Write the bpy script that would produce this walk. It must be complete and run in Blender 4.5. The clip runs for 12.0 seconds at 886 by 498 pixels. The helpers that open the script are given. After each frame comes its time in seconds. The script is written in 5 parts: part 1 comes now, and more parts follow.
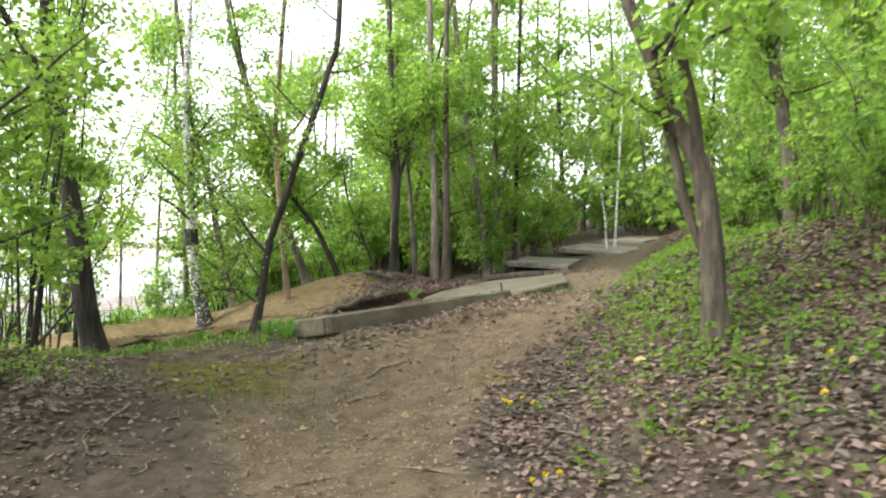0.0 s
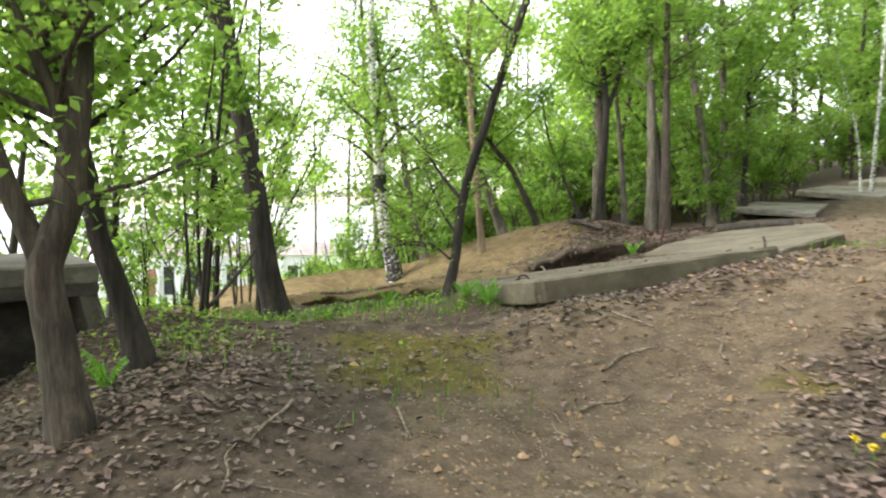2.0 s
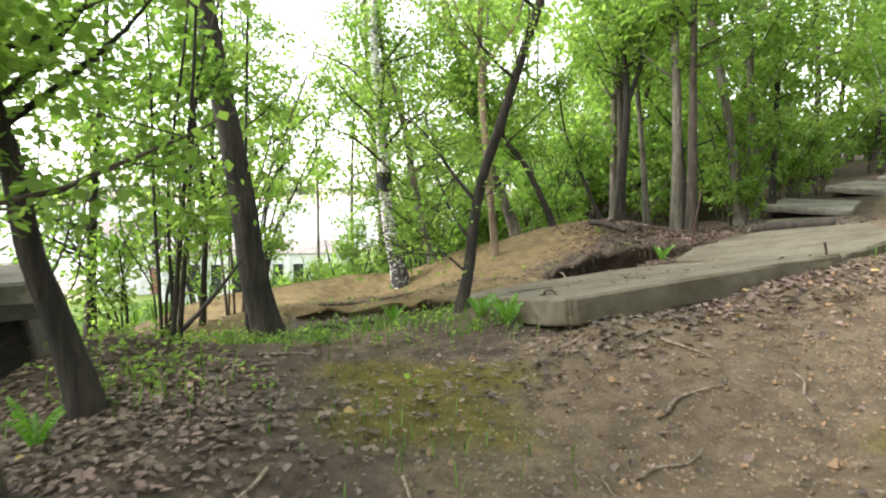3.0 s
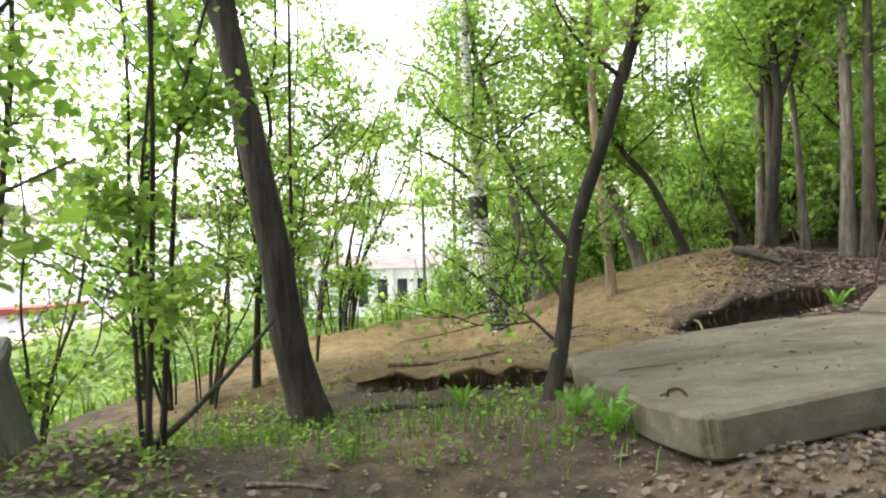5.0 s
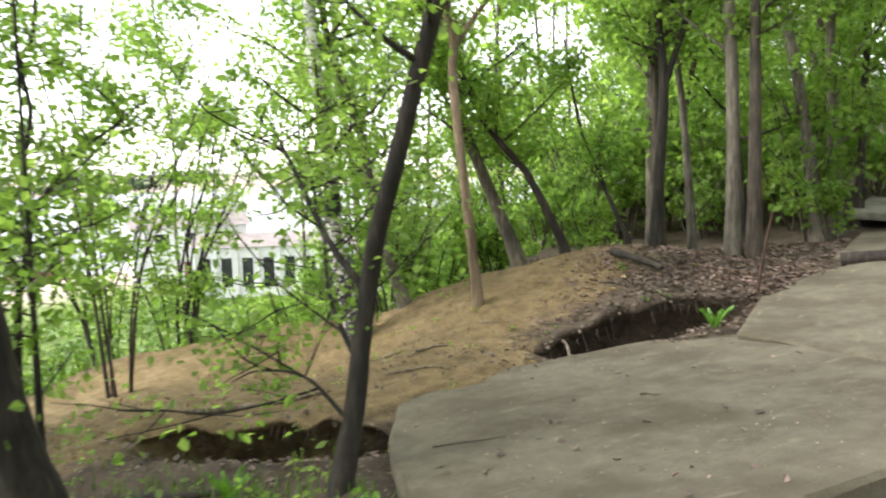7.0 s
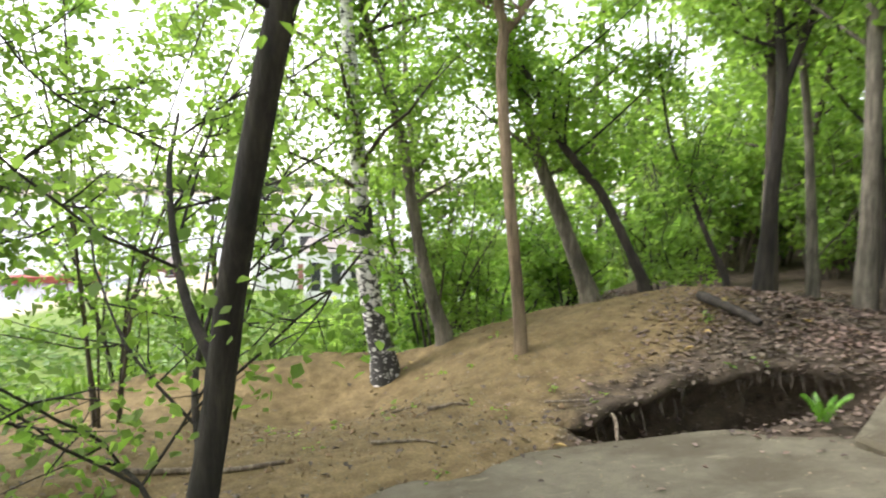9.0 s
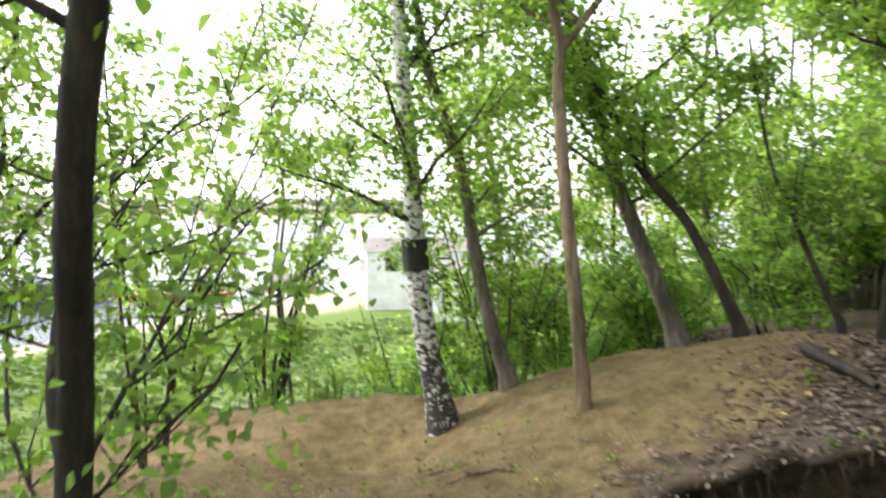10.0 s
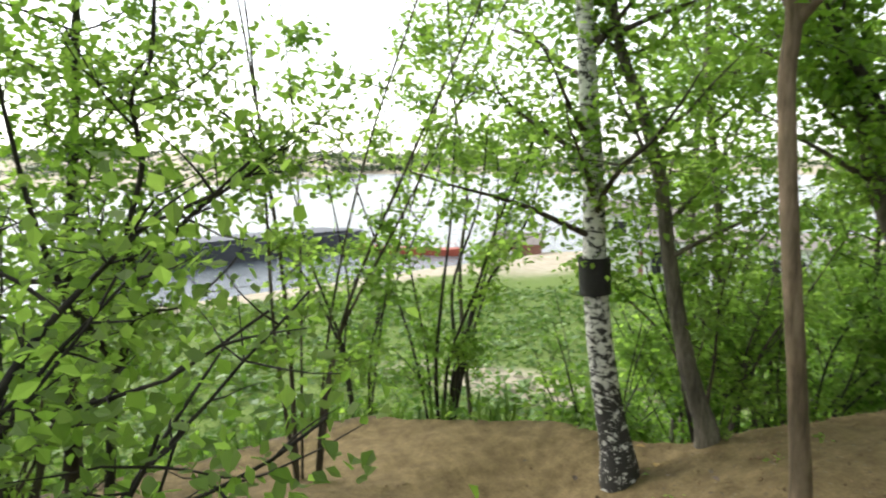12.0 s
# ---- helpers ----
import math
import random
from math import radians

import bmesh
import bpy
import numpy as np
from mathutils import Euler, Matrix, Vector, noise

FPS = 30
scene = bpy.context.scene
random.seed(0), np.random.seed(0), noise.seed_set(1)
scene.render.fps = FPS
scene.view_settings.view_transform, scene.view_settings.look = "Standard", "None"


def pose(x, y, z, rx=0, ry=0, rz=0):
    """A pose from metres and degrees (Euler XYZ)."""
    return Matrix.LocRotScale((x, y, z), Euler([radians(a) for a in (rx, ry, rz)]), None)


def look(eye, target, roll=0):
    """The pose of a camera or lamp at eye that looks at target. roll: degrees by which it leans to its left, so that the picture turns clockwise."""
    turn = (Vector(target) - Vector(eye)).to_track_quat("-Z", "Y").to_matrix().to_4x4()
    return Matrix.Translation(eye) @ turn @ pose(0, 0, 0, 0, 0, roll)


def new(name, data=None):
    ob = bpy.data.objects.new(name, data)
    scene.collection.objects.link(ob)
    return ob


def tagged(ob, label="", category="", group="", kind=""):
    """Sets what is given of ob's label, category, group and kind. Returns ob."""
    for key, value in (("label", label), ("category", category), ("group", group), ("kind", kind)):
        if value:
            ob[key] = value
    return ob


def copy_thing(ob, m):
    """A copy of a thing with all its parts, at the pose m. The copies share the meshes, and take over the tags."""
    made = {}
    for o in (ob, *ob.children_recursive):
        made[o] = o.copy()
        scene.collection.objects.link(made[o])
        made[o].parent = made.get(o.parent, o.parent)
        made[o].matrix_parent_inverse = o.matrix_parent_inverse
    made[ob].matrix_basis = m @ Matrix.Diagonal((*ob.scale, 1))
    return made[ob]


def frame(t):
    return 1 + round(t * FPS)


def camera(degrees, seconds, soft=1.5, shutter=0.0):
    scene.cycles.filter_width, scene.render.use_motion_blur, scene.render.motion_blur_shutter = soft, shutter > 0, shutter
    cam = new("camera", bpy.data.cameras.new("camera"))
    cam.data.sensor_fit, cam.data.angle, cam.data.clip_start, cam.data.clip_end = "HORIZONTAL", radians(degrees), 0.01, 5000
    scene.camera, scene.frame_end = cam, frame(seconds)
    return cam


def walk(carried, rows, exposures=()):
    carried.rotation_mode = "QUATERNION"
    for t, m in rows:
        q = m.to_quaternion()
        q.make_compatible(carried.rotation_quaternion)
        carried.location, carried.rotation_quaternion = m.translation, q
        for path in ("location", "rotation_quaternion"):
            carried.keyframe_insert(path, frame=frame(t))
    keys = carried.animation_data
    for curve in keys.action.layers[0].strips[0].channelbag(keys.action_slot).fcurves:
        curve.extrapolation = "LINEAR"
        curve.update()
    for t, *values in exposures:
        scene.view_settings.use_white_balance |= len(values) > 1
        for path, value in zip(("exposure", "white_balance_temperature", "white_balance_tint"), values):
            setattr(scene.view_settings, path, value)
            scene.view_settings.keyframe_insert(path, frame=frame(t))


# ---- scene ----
cam = camera(64.5, 12.0, soft=2.0, shutter=0.5)
PATH = [
    (0, (1.519, 3.794, 1.821), (0.960, 5.715, 1.823), 1.3),
    (0.5, (1.259, 4.204, 1.760), (0.649, 6.108, 1.725), 0.3),
    (1, (0.915, 4.637, 1.754), (0.171, 6.493, 1.742), -1.1),
    (1.5, (0.649, 5.116, 1.719), (-0.283, 6.885, 1.668), -2.1),
    (2, (0.369, 5.596, 1.784), (-0.665, 7.300, 1.626), 0.7),
    (2.5, (-0.025, 6.087, 1.769), (-1.128, 7.748, 1.611), 0.6),
    (2.7, (-0.121, 6.242, 1.792), (-1.167, 7.939, 1.622), 0.3),
    (4.3, (-0.766, 7.787, 2.021), (-2.008, 9.351, 1.906), -1.3),
    (4.5, (-0.861, 7.983, 2.060), (-2.155, 9.504, 1.953), -2.2),
    (5, (-0.987, 8.387, 2.107), (-2.328, 9.864, 1.968), -1.2),
    (5.5, (-0.979, 8.913, 2.246), (-2.338, 10.367, 2.054), 1.1),
    (6, (-1.038, 9.300, 2.295), (-2.328, 10.815, 2.091), 1.0),
    (6.5, (-1.088, 9.690, 2.394), (-2.351, 11.229, 2.203), 0.3),
    (7, (-1.194, 10.133, 2.419), (-2.351, 11.749, 2.196), -1.1),
    (7.2, (-1.224, 10.334, 2.465), (-2.361, 11.961, 2.221), -1.1),
    (8.8, (-1.455, 11.787, 2.433), (-2.797, 13.261, 2.262), 1.7),
    (9, (-1.498, 11.977, 2.449), (-2.907, 13.383, 2.260), 1.0),
    (9.5, (-1.508, 12.459, 2.478), (-2.976, 13.803, 2.271), 0.7),
    (10, (-1.608, 12.969, 2.591), (-3.235, 14.124, 2.454), 0.3),
    (10.5, (-2.028, 13.418, 2.749), (-3.737, 14.453, 2.653), -1.7),
    (11, (-2.263, 13.620, 3.012), (-4.042, 14.506, 2.796), -0.5),
    (11.5, (-2.344, 13.847, 3.061), (-4.179, 14.601, 2.809), 0.9),
    (12, (-2.389, 14.046, 3.097), (-4.288, 14.616, 2.834), 0.6),
]
walk(cam, [(t, look(eye, target, roll)) for t, eye, target, roll in PATH],
     [(0, 1.88, 6500, 12), (2.5, 2.02, 6500, 13), (7, 1.87, 6500, 14), (9.5, 1.88, 6500, 13), (10.5, 1.55, 6500, 9), (12, 1.22, 6500, 8)])

# ---- light ----
world = bpy.data.worlds.new("overcast_sky")
scene.world = world
world.use_nodes = True
sky = world.node_tree.nodes.new("ShaderNodeTexSky")
sky.sky_type, sky.sun_disc = "NISHITA", False
sky.sun_elevation, sky.sun_rotation = radians(41), radians(-129)
sky.air_density, sky.dust_density, sky.ozone_density = 1.0, 1.0, 1.0
back = world.node_tree.nodes["Background"]
back.inputs["Strength"].default_value = 0.15
cloud = world.node_tree.nodes.new("ShaderNodeHueSaturation")
cloud.inputs["Saturation"].default_value, cloud.inputs["Value"].default_value = 0.22, 1.25
world.node_tree.links.new(sky.outputs[0], cloud.inputs["Color"])
world.node_tree.links.new(cloud.outputs[0], back.inputs["Color"])
sun = new("sun", bpy.data.lights.new("sun", "SUN"))
sun.data.energy, sun.data.angle, sun.data.color = 1.5, radians(30), (1.0, 0.97, 0.92)
sun.matrix_world = look((-22, -12, 24), (0, 6, 0))


# ---- materials ----
def material(name):
    m = bpy.data.materials.new(name)
    m.use_nodes = True
    return m, m.node_tree.nodes, m.node_tree.links, m.node_tree.nodes["Principled BSDF"]


def ramp(nodes, stops):
    r = nodes.new("ShaderNodeValToRGB")
    e = r.color_ramp.elements
    while len(e) < len(stops):
        e.new(0.5)
    for k, (p, c) in zip(e, stops):
        k.position, k.color = p, (*c, 1)
    return r


def noise_tex(nodes, links, scale, detail=6, rough=0.6, vector=None, stretch=None):
    n = nodes.new("ShaderNodeTexNoise")
    n.inputs["Scale"].default_value, n.inputs["Detail"].default_value, n.inputs["Roughness"].default_value = scale, detail, rough
    if vector is None:
        vector = nodes.new("ShaderNodeTexCoord").outputs["Object"]
    if stretch:
        mp = nodes.new("ShaderNodeMapping")
        mp.inputs["Scale"].default_value = stretch
        links.new(vector, mp.inputs["Vector"])
        vector = mp.outputs[0]
    links.new(vector, n.inputs["Vector"])
    return n


def mix(nodes, links, fac, a, b, mode="MIX"):
    m = nodes.new("ShaderNodeMix")
    m.data_type, m.blend_type = "RGBA", mode
    for sock, v in ((m.inputs["Factor"], fac), (m.inputs[6], a), (m.inputs[7], b)):
        if isinstance(v, (int, float)):
            sock.default_value = v
        elif isinstance(v, tuple):
            sock.default_value = (*v, 1)
        else:
            links.new(v, sock)
    return m.outputs[2]


def bump_to(nodes, links, bsdf, height, strength, distance):
    b = nodes.new("ShaderNodeBump")
    b.inputs["Strength"].default_value, b.inputs["Distance"].default_value = strength, distance
    links.new(height, b.inputs["Height"])
    links.new(b.outputs[0], bsdf.inputs["Normal"])


def plain(name, a, b, scale=6.0, rough=0.8, metal=0.0, relief=0.3, depth=0.01, fine=60.0, stretch=None):
    """A surface with two scales of colour variation and relief."""
    m, n, l, p = material(name)
    big, small = noise_tex(n, l, scale, stretch=stretch), noise_tex(n, l, fine, 8, 0.7, stretch=stretch)
    base = ramp(n, [(0.32, a), (0.68, b)])
    l.new(big.outputs["Fac"], base.inputs[0])
    grain = ramp(n, [(0.3, (0.62, 0.62, 0.62)), (0.7, (1.25, 1.25, 1.25))])
    l.new(small.outputs["Fac"], grain.inputs[0])
    l.new(mix(n, l, 1.0, base.outputs[0], grain.outputs[0], "MULTIPLY"), p.inputs["Base Color"])
    p.inputs["Roughness"].default_value, p.inputs["Metallic"].default_value = rough, metal
    bump_to(n, l, p, small.outputs["Fac"], relief, depth)
    return m


def bark(name, a, b, furrow=14.0, depth=0.03):
    """Furrowed bark: ridges drawn out along the stem."""
    m, n, l, p = material(name)
    ridge = noise_tex(n, l, furrow, 8, 0.72, stretch=(1, 1, 0.14))
    blot = noise_tex(n, l, 2.2, 4)
    col = ramp(n, [(0.34, tuple(0.45 * c for c in a)), (0.48, a), (0.68, b)])
    l.new(ridge.outputs["Fac"], col.inputs[0])
    tone = ramp(n, [(0.35, (0.7, 0.72, 0.66)), (0.65, (1.2, 1.18, 1.12))])
    l.new(blot.outputs["Fac"], tone.inputs[0])
    l.new(mix(n, l, 1.0, col.outputs[0], tone.outputs[0], "MULTIPLY"), p.inputs["Base Color"])
    p.inputs["Roughness"].default_value = 0.92
    bump_to(n, l, p, ridge.outputs["Fac"], 0.9, depth)
    return m


def birch_bark(name, foot):
    """White bark with black dashes, breaking into black plates towards the foot, whose height is given."""
    m, n, l, p = material(name)
    dash = noise_tex(n, l, 5.0, 3, 0.5, stretch=(1.2, 1.2, 6.0))
    plates = noise_tex(n, l, 11.0, 6, 0.75, stretch=(1, 1, 1.5))
    pos = n.new("ShaderNodeSeparateXYZ")
    l.new(n.new("ShaderNodeNewGeometry").outputs["Position"], pos.inputs[0])
    rise = n.new("ShaderNodeMapRange")
    rise.inputs["From Min"].default_value, rise.inputs["From Max"].default_value = foot, foot + 1.9
    rise.inputs["To Min"].default_value, rise.inputs["To Max"].default_value = 0.58, 0.465
    l.new(pos.outputs["Z"], rise.inputs["Value"])
    less = n.new("ShaderNodeMath")
    less.operation = "LESS_THAN"
    l.new(plates.outputs["Fac"], less.inputs[0])
    l.new(rise.outputs[0], less.inputs[1])
    d = ramp(n, [(0.355, (0.03, 0.028, 0.025)), (0.40, (0.62, 0.6, 0.55)), (0.7, (0.74, 0.72, 0.68))])
    l.new(dash.outputs["Fac"], d.inputs[0])
    l.new(mix(n, l, less.outputs[0], d.outputs[0], (0.035, 0.032, 0.03)), p.inputs["Base Color"])
    p.inputs["Roughness"].default_value = 0.75
    bump_to(n, l, p, plates.outputs["Fac"], 0.6, 0.02)
    return m


def foliage(name, a, b, through_light=0.65, rough=0.5):
    """Leaf: each one in its own shade, letting light through."""
    m, n, l, p = material(name)
    geo = n.new("ShaderNodeNewGeometry")
    col = ramp(n, [(0.0, a), (1.0, b)])
    l.new(geo.outputs["Random Per Island"], col.inputs[0])
    patch = noise_tex(n, l, 0.9, 3)
    tone = ramp(n, [(0.35, (0.72, 0.8, 0.7)), (0.65, (1.2, 1.12, 1.1))])
    l.new(patch.outputs["Fac"], tone.inputs[0])
    c = mix(n, l, 1.0, col.outputs[0], tone.outputs[0], "MULTIPLY")
    l.new(c, p.inputs["Base Color"])
    p.inputs["Roughness"].default_value = rough
    tr = n.new("ShaderNodeBsdfTranslucent")
    l.new(mix(n, l, 1.0, c, (1.13, 1.22, 0.7), "MULTIPLY"), tr.inputs["Color"])
    ms = n.new("ShaderNodeMixShader")
    ms.inputs[0].default_value = through_light
    l.new(p.outputs[0], ms.inputs[1])
    l.new(tr.outputs[0], ms.inputs[2])
    l.new(ms.outputs[0], n["Material Output"].inputs["Surface"])
    return m


def ground_material():
    """Humus, trodden clay, bare spoil, moss and meadow, by masks carried on the ground."""
    m, n, l, p = material("forest_ground")
    big, mid, fine = noise_tex(n, l, 0.7, 5), noise_tex(n, l, 5.0, 6, 0.65), noise_tex(n, l, 45.0, 8, 0.75)

    def tones(a, b, source):
        r = ramp(n, [(0.33, a), (0.68, b)])
        l.new(source.outputs["Fac"], r.inputs[0])
        return r.outputs[0]

    def mask(attr, lo=0.35, hi=0.65):
        at = n.new("ShaderNodeAttribute")
        at.attribute_name = attr
        add = n.new("ShaderNodeMath")
        add.operation, add.inputs[1].default_value = "MULTIPLY_ADD", 0.55
        l.new(mid.outputs["Fac"], add.inputs[0])
        l.new(at.outputs["Fac"], add.inputs[2])
        mr = n.new("ShaderNodeMapRange")
        mr.inputs["From Min"].default_value, mr.inputs["From Max"].default_value = lo + 0.27, hi + 0.27
        l.new(add.outputs[0], mr.inputs["Value"])
        return mr.outputs[0]

    c = tones((0.055, 0.042, 0.03), (0.13, 0.1, 0.072), mid)
    c = mix(n, l, mask("meadow"), c, tones((0.075, 0.14, 0.025), (0.19, 0.24, 0.06), mid))
    c = mix(n, l, mask("sand"), c, tones((0.36, 0.31, 0.22), (0.5, 0.44, 0.34), big))
    c = mix(n, l, mask("spoil"), c, tones((0.135, 0.097, 0.047), (0.272, 0.2, 0.1), mid))
    c = mix(n, l, mask("path"), c, tones((0.088, 0.066, 0.042), (0.19, 0.146, 0.093), mid))
    c = mix(n, l, mask("moss", 0.45, 0.75), c, tones((0.075, 0.07, 0.014), (0.16, 0.135, 0.03), mid))
    g = ramp(n, [(0.25, (0.5, 0.5, 0.5)), (0.5, (1, 1, 1)), (0.78, (1.5, 1.45, 1.4))])
    l.new(fine.outputs["Fac"], g.inputs[0])
    l.new(mix(n, l, 1.0, c, g.outputs[0], "MULTIPLY"), p.inputs["Base Color"])
    p.inputs["Roughness"].default_value = 0.95
    p.inputs["Specular IOR Level"].default_value = 0.2
    both = n.new("ShaderNodeMath")
    both.operation, both.inputs[1].default_value = "MULTIPLY_ADD", 1.5
    l.new(mid.outputs["Fac"], both.inputs[0])
    l.new(fine.outputs["Fac"], both.inputs[2])
    bump_to(n, l, p, both.outputs[0], 0.8, 0.03)
    return m


def concrete_material(name, a, b, dirt):
    m, n, l, p = material(name)
    big, mid, fine = noise_tex(n, l, 1.1, 6, 0.65), noise_tex(n, l, 6.0, 8, 0.75), noise_tex(n, l, 70.0, 8, 0.75)
    c = ramp(n, [(0.32, a), (0.68, b)])
    l.new(mid.outputs["Fac"], c.inputs[0])
    d = ramp(n, [(0.44, (0, 0, 0)), (0.6, (1, 1, 1))])
    l.new(big.outputs["Fac"], d.inputs[0])
    k = mix(n, l, d.outputs[0], c.outputs[0], dirt)
    # pale lime patches, dark pits, hair cracks
    streak = noise_tex(n, l, 3.5, 6, 0.7, stretch=(0.5, 1.6, 1))
    w = ramp(n, [(0.6, (0, 0, 0)), (0.7, (0.6, 0.6, 0.6))])
    l.new(streak.outputs["Fac"], w.inputs[0])
    k = mix(n, l, w.outputs[0], k, tuple(1.7 * v for v in b))
    warp = noise_tex(n, l, 2.0, 4)
    vec = n.new("ShaderNodeVectorMath")
    vec.operation = "MULTIPLY_ADD"
    vec.inputs[1].default_value = (0.5, 0.5, 0.5)
    l.new(warp.outputs["Color"], vec.inputs[0])
    l.new(n.new("ShaderNodeTexCoord").outputs["Object"], vec.inputs[2])
    vor = n.new("ShaderNodeTexVoronoi")
    vor.feature = "DISTANCE_TO_EDGE"
    vor.inputs["Scale"].default_value = 0.55
    l.new(vec.outputs[0], vor.inputs["Vector"])
    crack = ramp(n, [(0.0, (1, 1, 1)), (0.006, (0, 0, 0))])
    l.new(vor.outputs["Distance"], crack.inputs[0])
    rare = ramp(n, [(0.56, (0, 0, 0)), (0.64, (0.7, 0.7, 0.7))])
    l.new(noise_tex(n, l, 0.9, 3).outputs["Fac"], rare.inputs[0])
    k = mix(n, l, mix(n, l, 1.0, crack.outputs[0], rare.outputs[0], "MULTIPLY"), k, tuple(0.4 * v for v in a))
    g = ramp(n, [(0.28, (0.5, 0.5, 0.5)), (0.45, (1, 1, 1)), (0.75, (1.3, 1.3, 1.26))])
    l.new(fine.outputs["Fac"], g.inputs[0])
    l.new(mix(n, l, 1.0, k, g.outputs[0], "MULTIPLY"), p.inputs["Base Color"])
    p.inputs["Roughness"].default_value = 0.92
    both = n.new("ShaderNodeMath")
    both.operation, both.inputs[1].default_value = "MULTIPLY_ADD", 2.0
    l.new(mid.outputs["Fac"], both.inputs[0])
    l.new(fine.outputs["Fac"], both.inputs[2])
    bump_to(n, l, p, both.outputs[0], 0.6, 0.015)
    return m


GROUND = ground_material()
BARK_DARK = bark("dark_bark", (0.028, 0.022, 0.018), (0.068, 0.056, 0.044))
BARK_GREY = bark("grey_bark", (0.11, 0.095, 0.075), (0.24, 0.21, 0.17), 18, 0.02)
BARK_BROWN = bark("brown_bark", (0.06, 0.047, 0.036), (0.14, 0.113, 0.085), 16, 0.025)
BARK_TAN = bark("tan_bark", (0.16, 0.115, 0.075), (0.32, 0.24, 0.17), 10, 0.015)
BARK_BIRCH = birch_bark("birch_bark", -0.05)
BARK_BIRCH_FAR = birch_bark("pale_birch_bark", -4.0)
TAR = plain("black_paint", (0.012, 0.011, 0.01), (0.03, 0.028, 0.026), 6, 0.7)
LEAF = foliage("young_leaf", (0.17, 0.28, 0.06), (0.318, 0.45, 0.138), 0.74)
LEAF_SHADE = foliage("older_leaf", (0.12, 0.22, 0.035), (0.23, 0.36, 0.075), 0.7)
LEAF_PALE = foliage("pale_leaf", (0.15, 0.27, 0.05), (0.3, 0.42, 0.11))
GRASS = foliage("grass_blade", (0.07, 0.15, 0.02), (0.17, 0.28, 0.05), 0.3)
FERN = foliage("fern_frond", (0.09, 0.22, 0.02), (0.17, 0.36, 0.045), 0.35)
PETAL = foliage("yellow_petal", (0.7, 0.5, 0.01), (0.8, 0.62, 0.03), 0.2)
DEAD = foliage("dead_leaf", (0.04, 0.026, 0.02), (0.25, 0.18, 0.148), 0.12, 0.6)
CHIP = foliage("leaf_chip", (0.08, 0.06, 0.04), (0.31, 0.25, 0.18), 0.05, 0.8)
FAR_LEAF = foliage("far_foliage", (0.035, 0.07, 0.025), (0.06, 0.1, 0.035), 0.2)
DEAD_GOLD = foliage("dry_yellow_leaf", (0.36, 0.25, 0.09), (0.5, 0.36, 0.16), 0.12, 0.7)
STICK = bark("dead_wood", (0.15, 0.115, 0.085), (0.38, 0.31, 0.24), 20, 0.008)
CONCRETE = concrete_material("weathered_concrete", (0.1, 0.087, 0.057), (0.16, 0.142, 0.097), (0.08, 0.066, 0.04))
# darker concrete: the shade of the block's recess put into the colour
CONCRETE_SHADED = concrete_material("shaded_concrete", (0.04, 0.037, 0.031), (0.1, 0.092, 0.074), (0.03, 0.027, 0.021))
RUST = plain("rusty_steel", (0.04, 0.022, 0.015), (0.09, 0.045, 0.028), 12, 0.8, 0.3)


# ---- ground ----
def smooth(a, b, v):
    v = np.clip((v - a) / (b - a), 0.0, 1.0)
    return v * v * (3 - 2 * v)


def bump(x, y, cx, cy, rx, ry, turn=0.0):
    c, s = math.cos(turn), math.sin(turn)
    u, v = ((x - cx) * c + (y - cy) * s) / rx, (-(x - cx) * s + (y - cy) * c) / ry
    return np.exp(-(u * u + v * v))


def pit(x, y, cx, cy, rx, ry, turn):
    """A hollow with steep sides."""
    c, s = math.cos(turn), math.sin(turn)
    u, v = ((x - cx) * c + (y - cy) * s) / rx, (-(x - cx) * s + (y - cy) * c) / ry
    return np.exp(-((u * u + v * v) ** 4))


# middle, half length, half width and heading of the two dug hollows
TRENCHES = ((-3.8, 17.7, 1.2, 0.5, 0.85), (-5.6, 13.75, 1.25, 0.4, 0.28))


def undercut(x, y, cx, cy, rx, ry, turn):
    """How far the turf hangs over the far side of a hollow, as a shift of the ground."""
    c, s = math.cos(turn), math.sin(turn)
    u, v = ((x - cx) * c + (y - cy) * s) / rx, (-(x - cx) * s + (y - cy) * c) / ry
    r = np.hypot(u, v)
    far_side = smooth(0.05, 0.5, v / np.maximum(r, 0.01))
    w = 0.22 * smooth(1.04, 1.16, r) * smooth(2.2, 1.15, r) * (0.9 + 0.25 * np.sin(6.0 * u + 2 * np.sin(5 * u))) - 0.3 * smooth(0.35, 0.7, r) * smooth(1.1, 0.98, r)
    w = w * far_side
    return w * s, -w * c


def path_x(y):
    """Middle of the trodden path."""
    return 1.3 - 1.5 * smooth(2, 11, y) + 0.5 * smooth(12, 20, y) + 1.2 * smooth(22, 42, y)


def edge_x(y):
    """The brink where the bank falls to the river meadow."""
    return -10.6 + 1.1 * smooth(15, 17.2, y) + 1.5 * smooth(17.2, 18.6, y) + 1.4 * smooth(11.5, 7, y) - 6 * smooth(21, 40, y) + 0.5 * np.sin(y * 0.7)


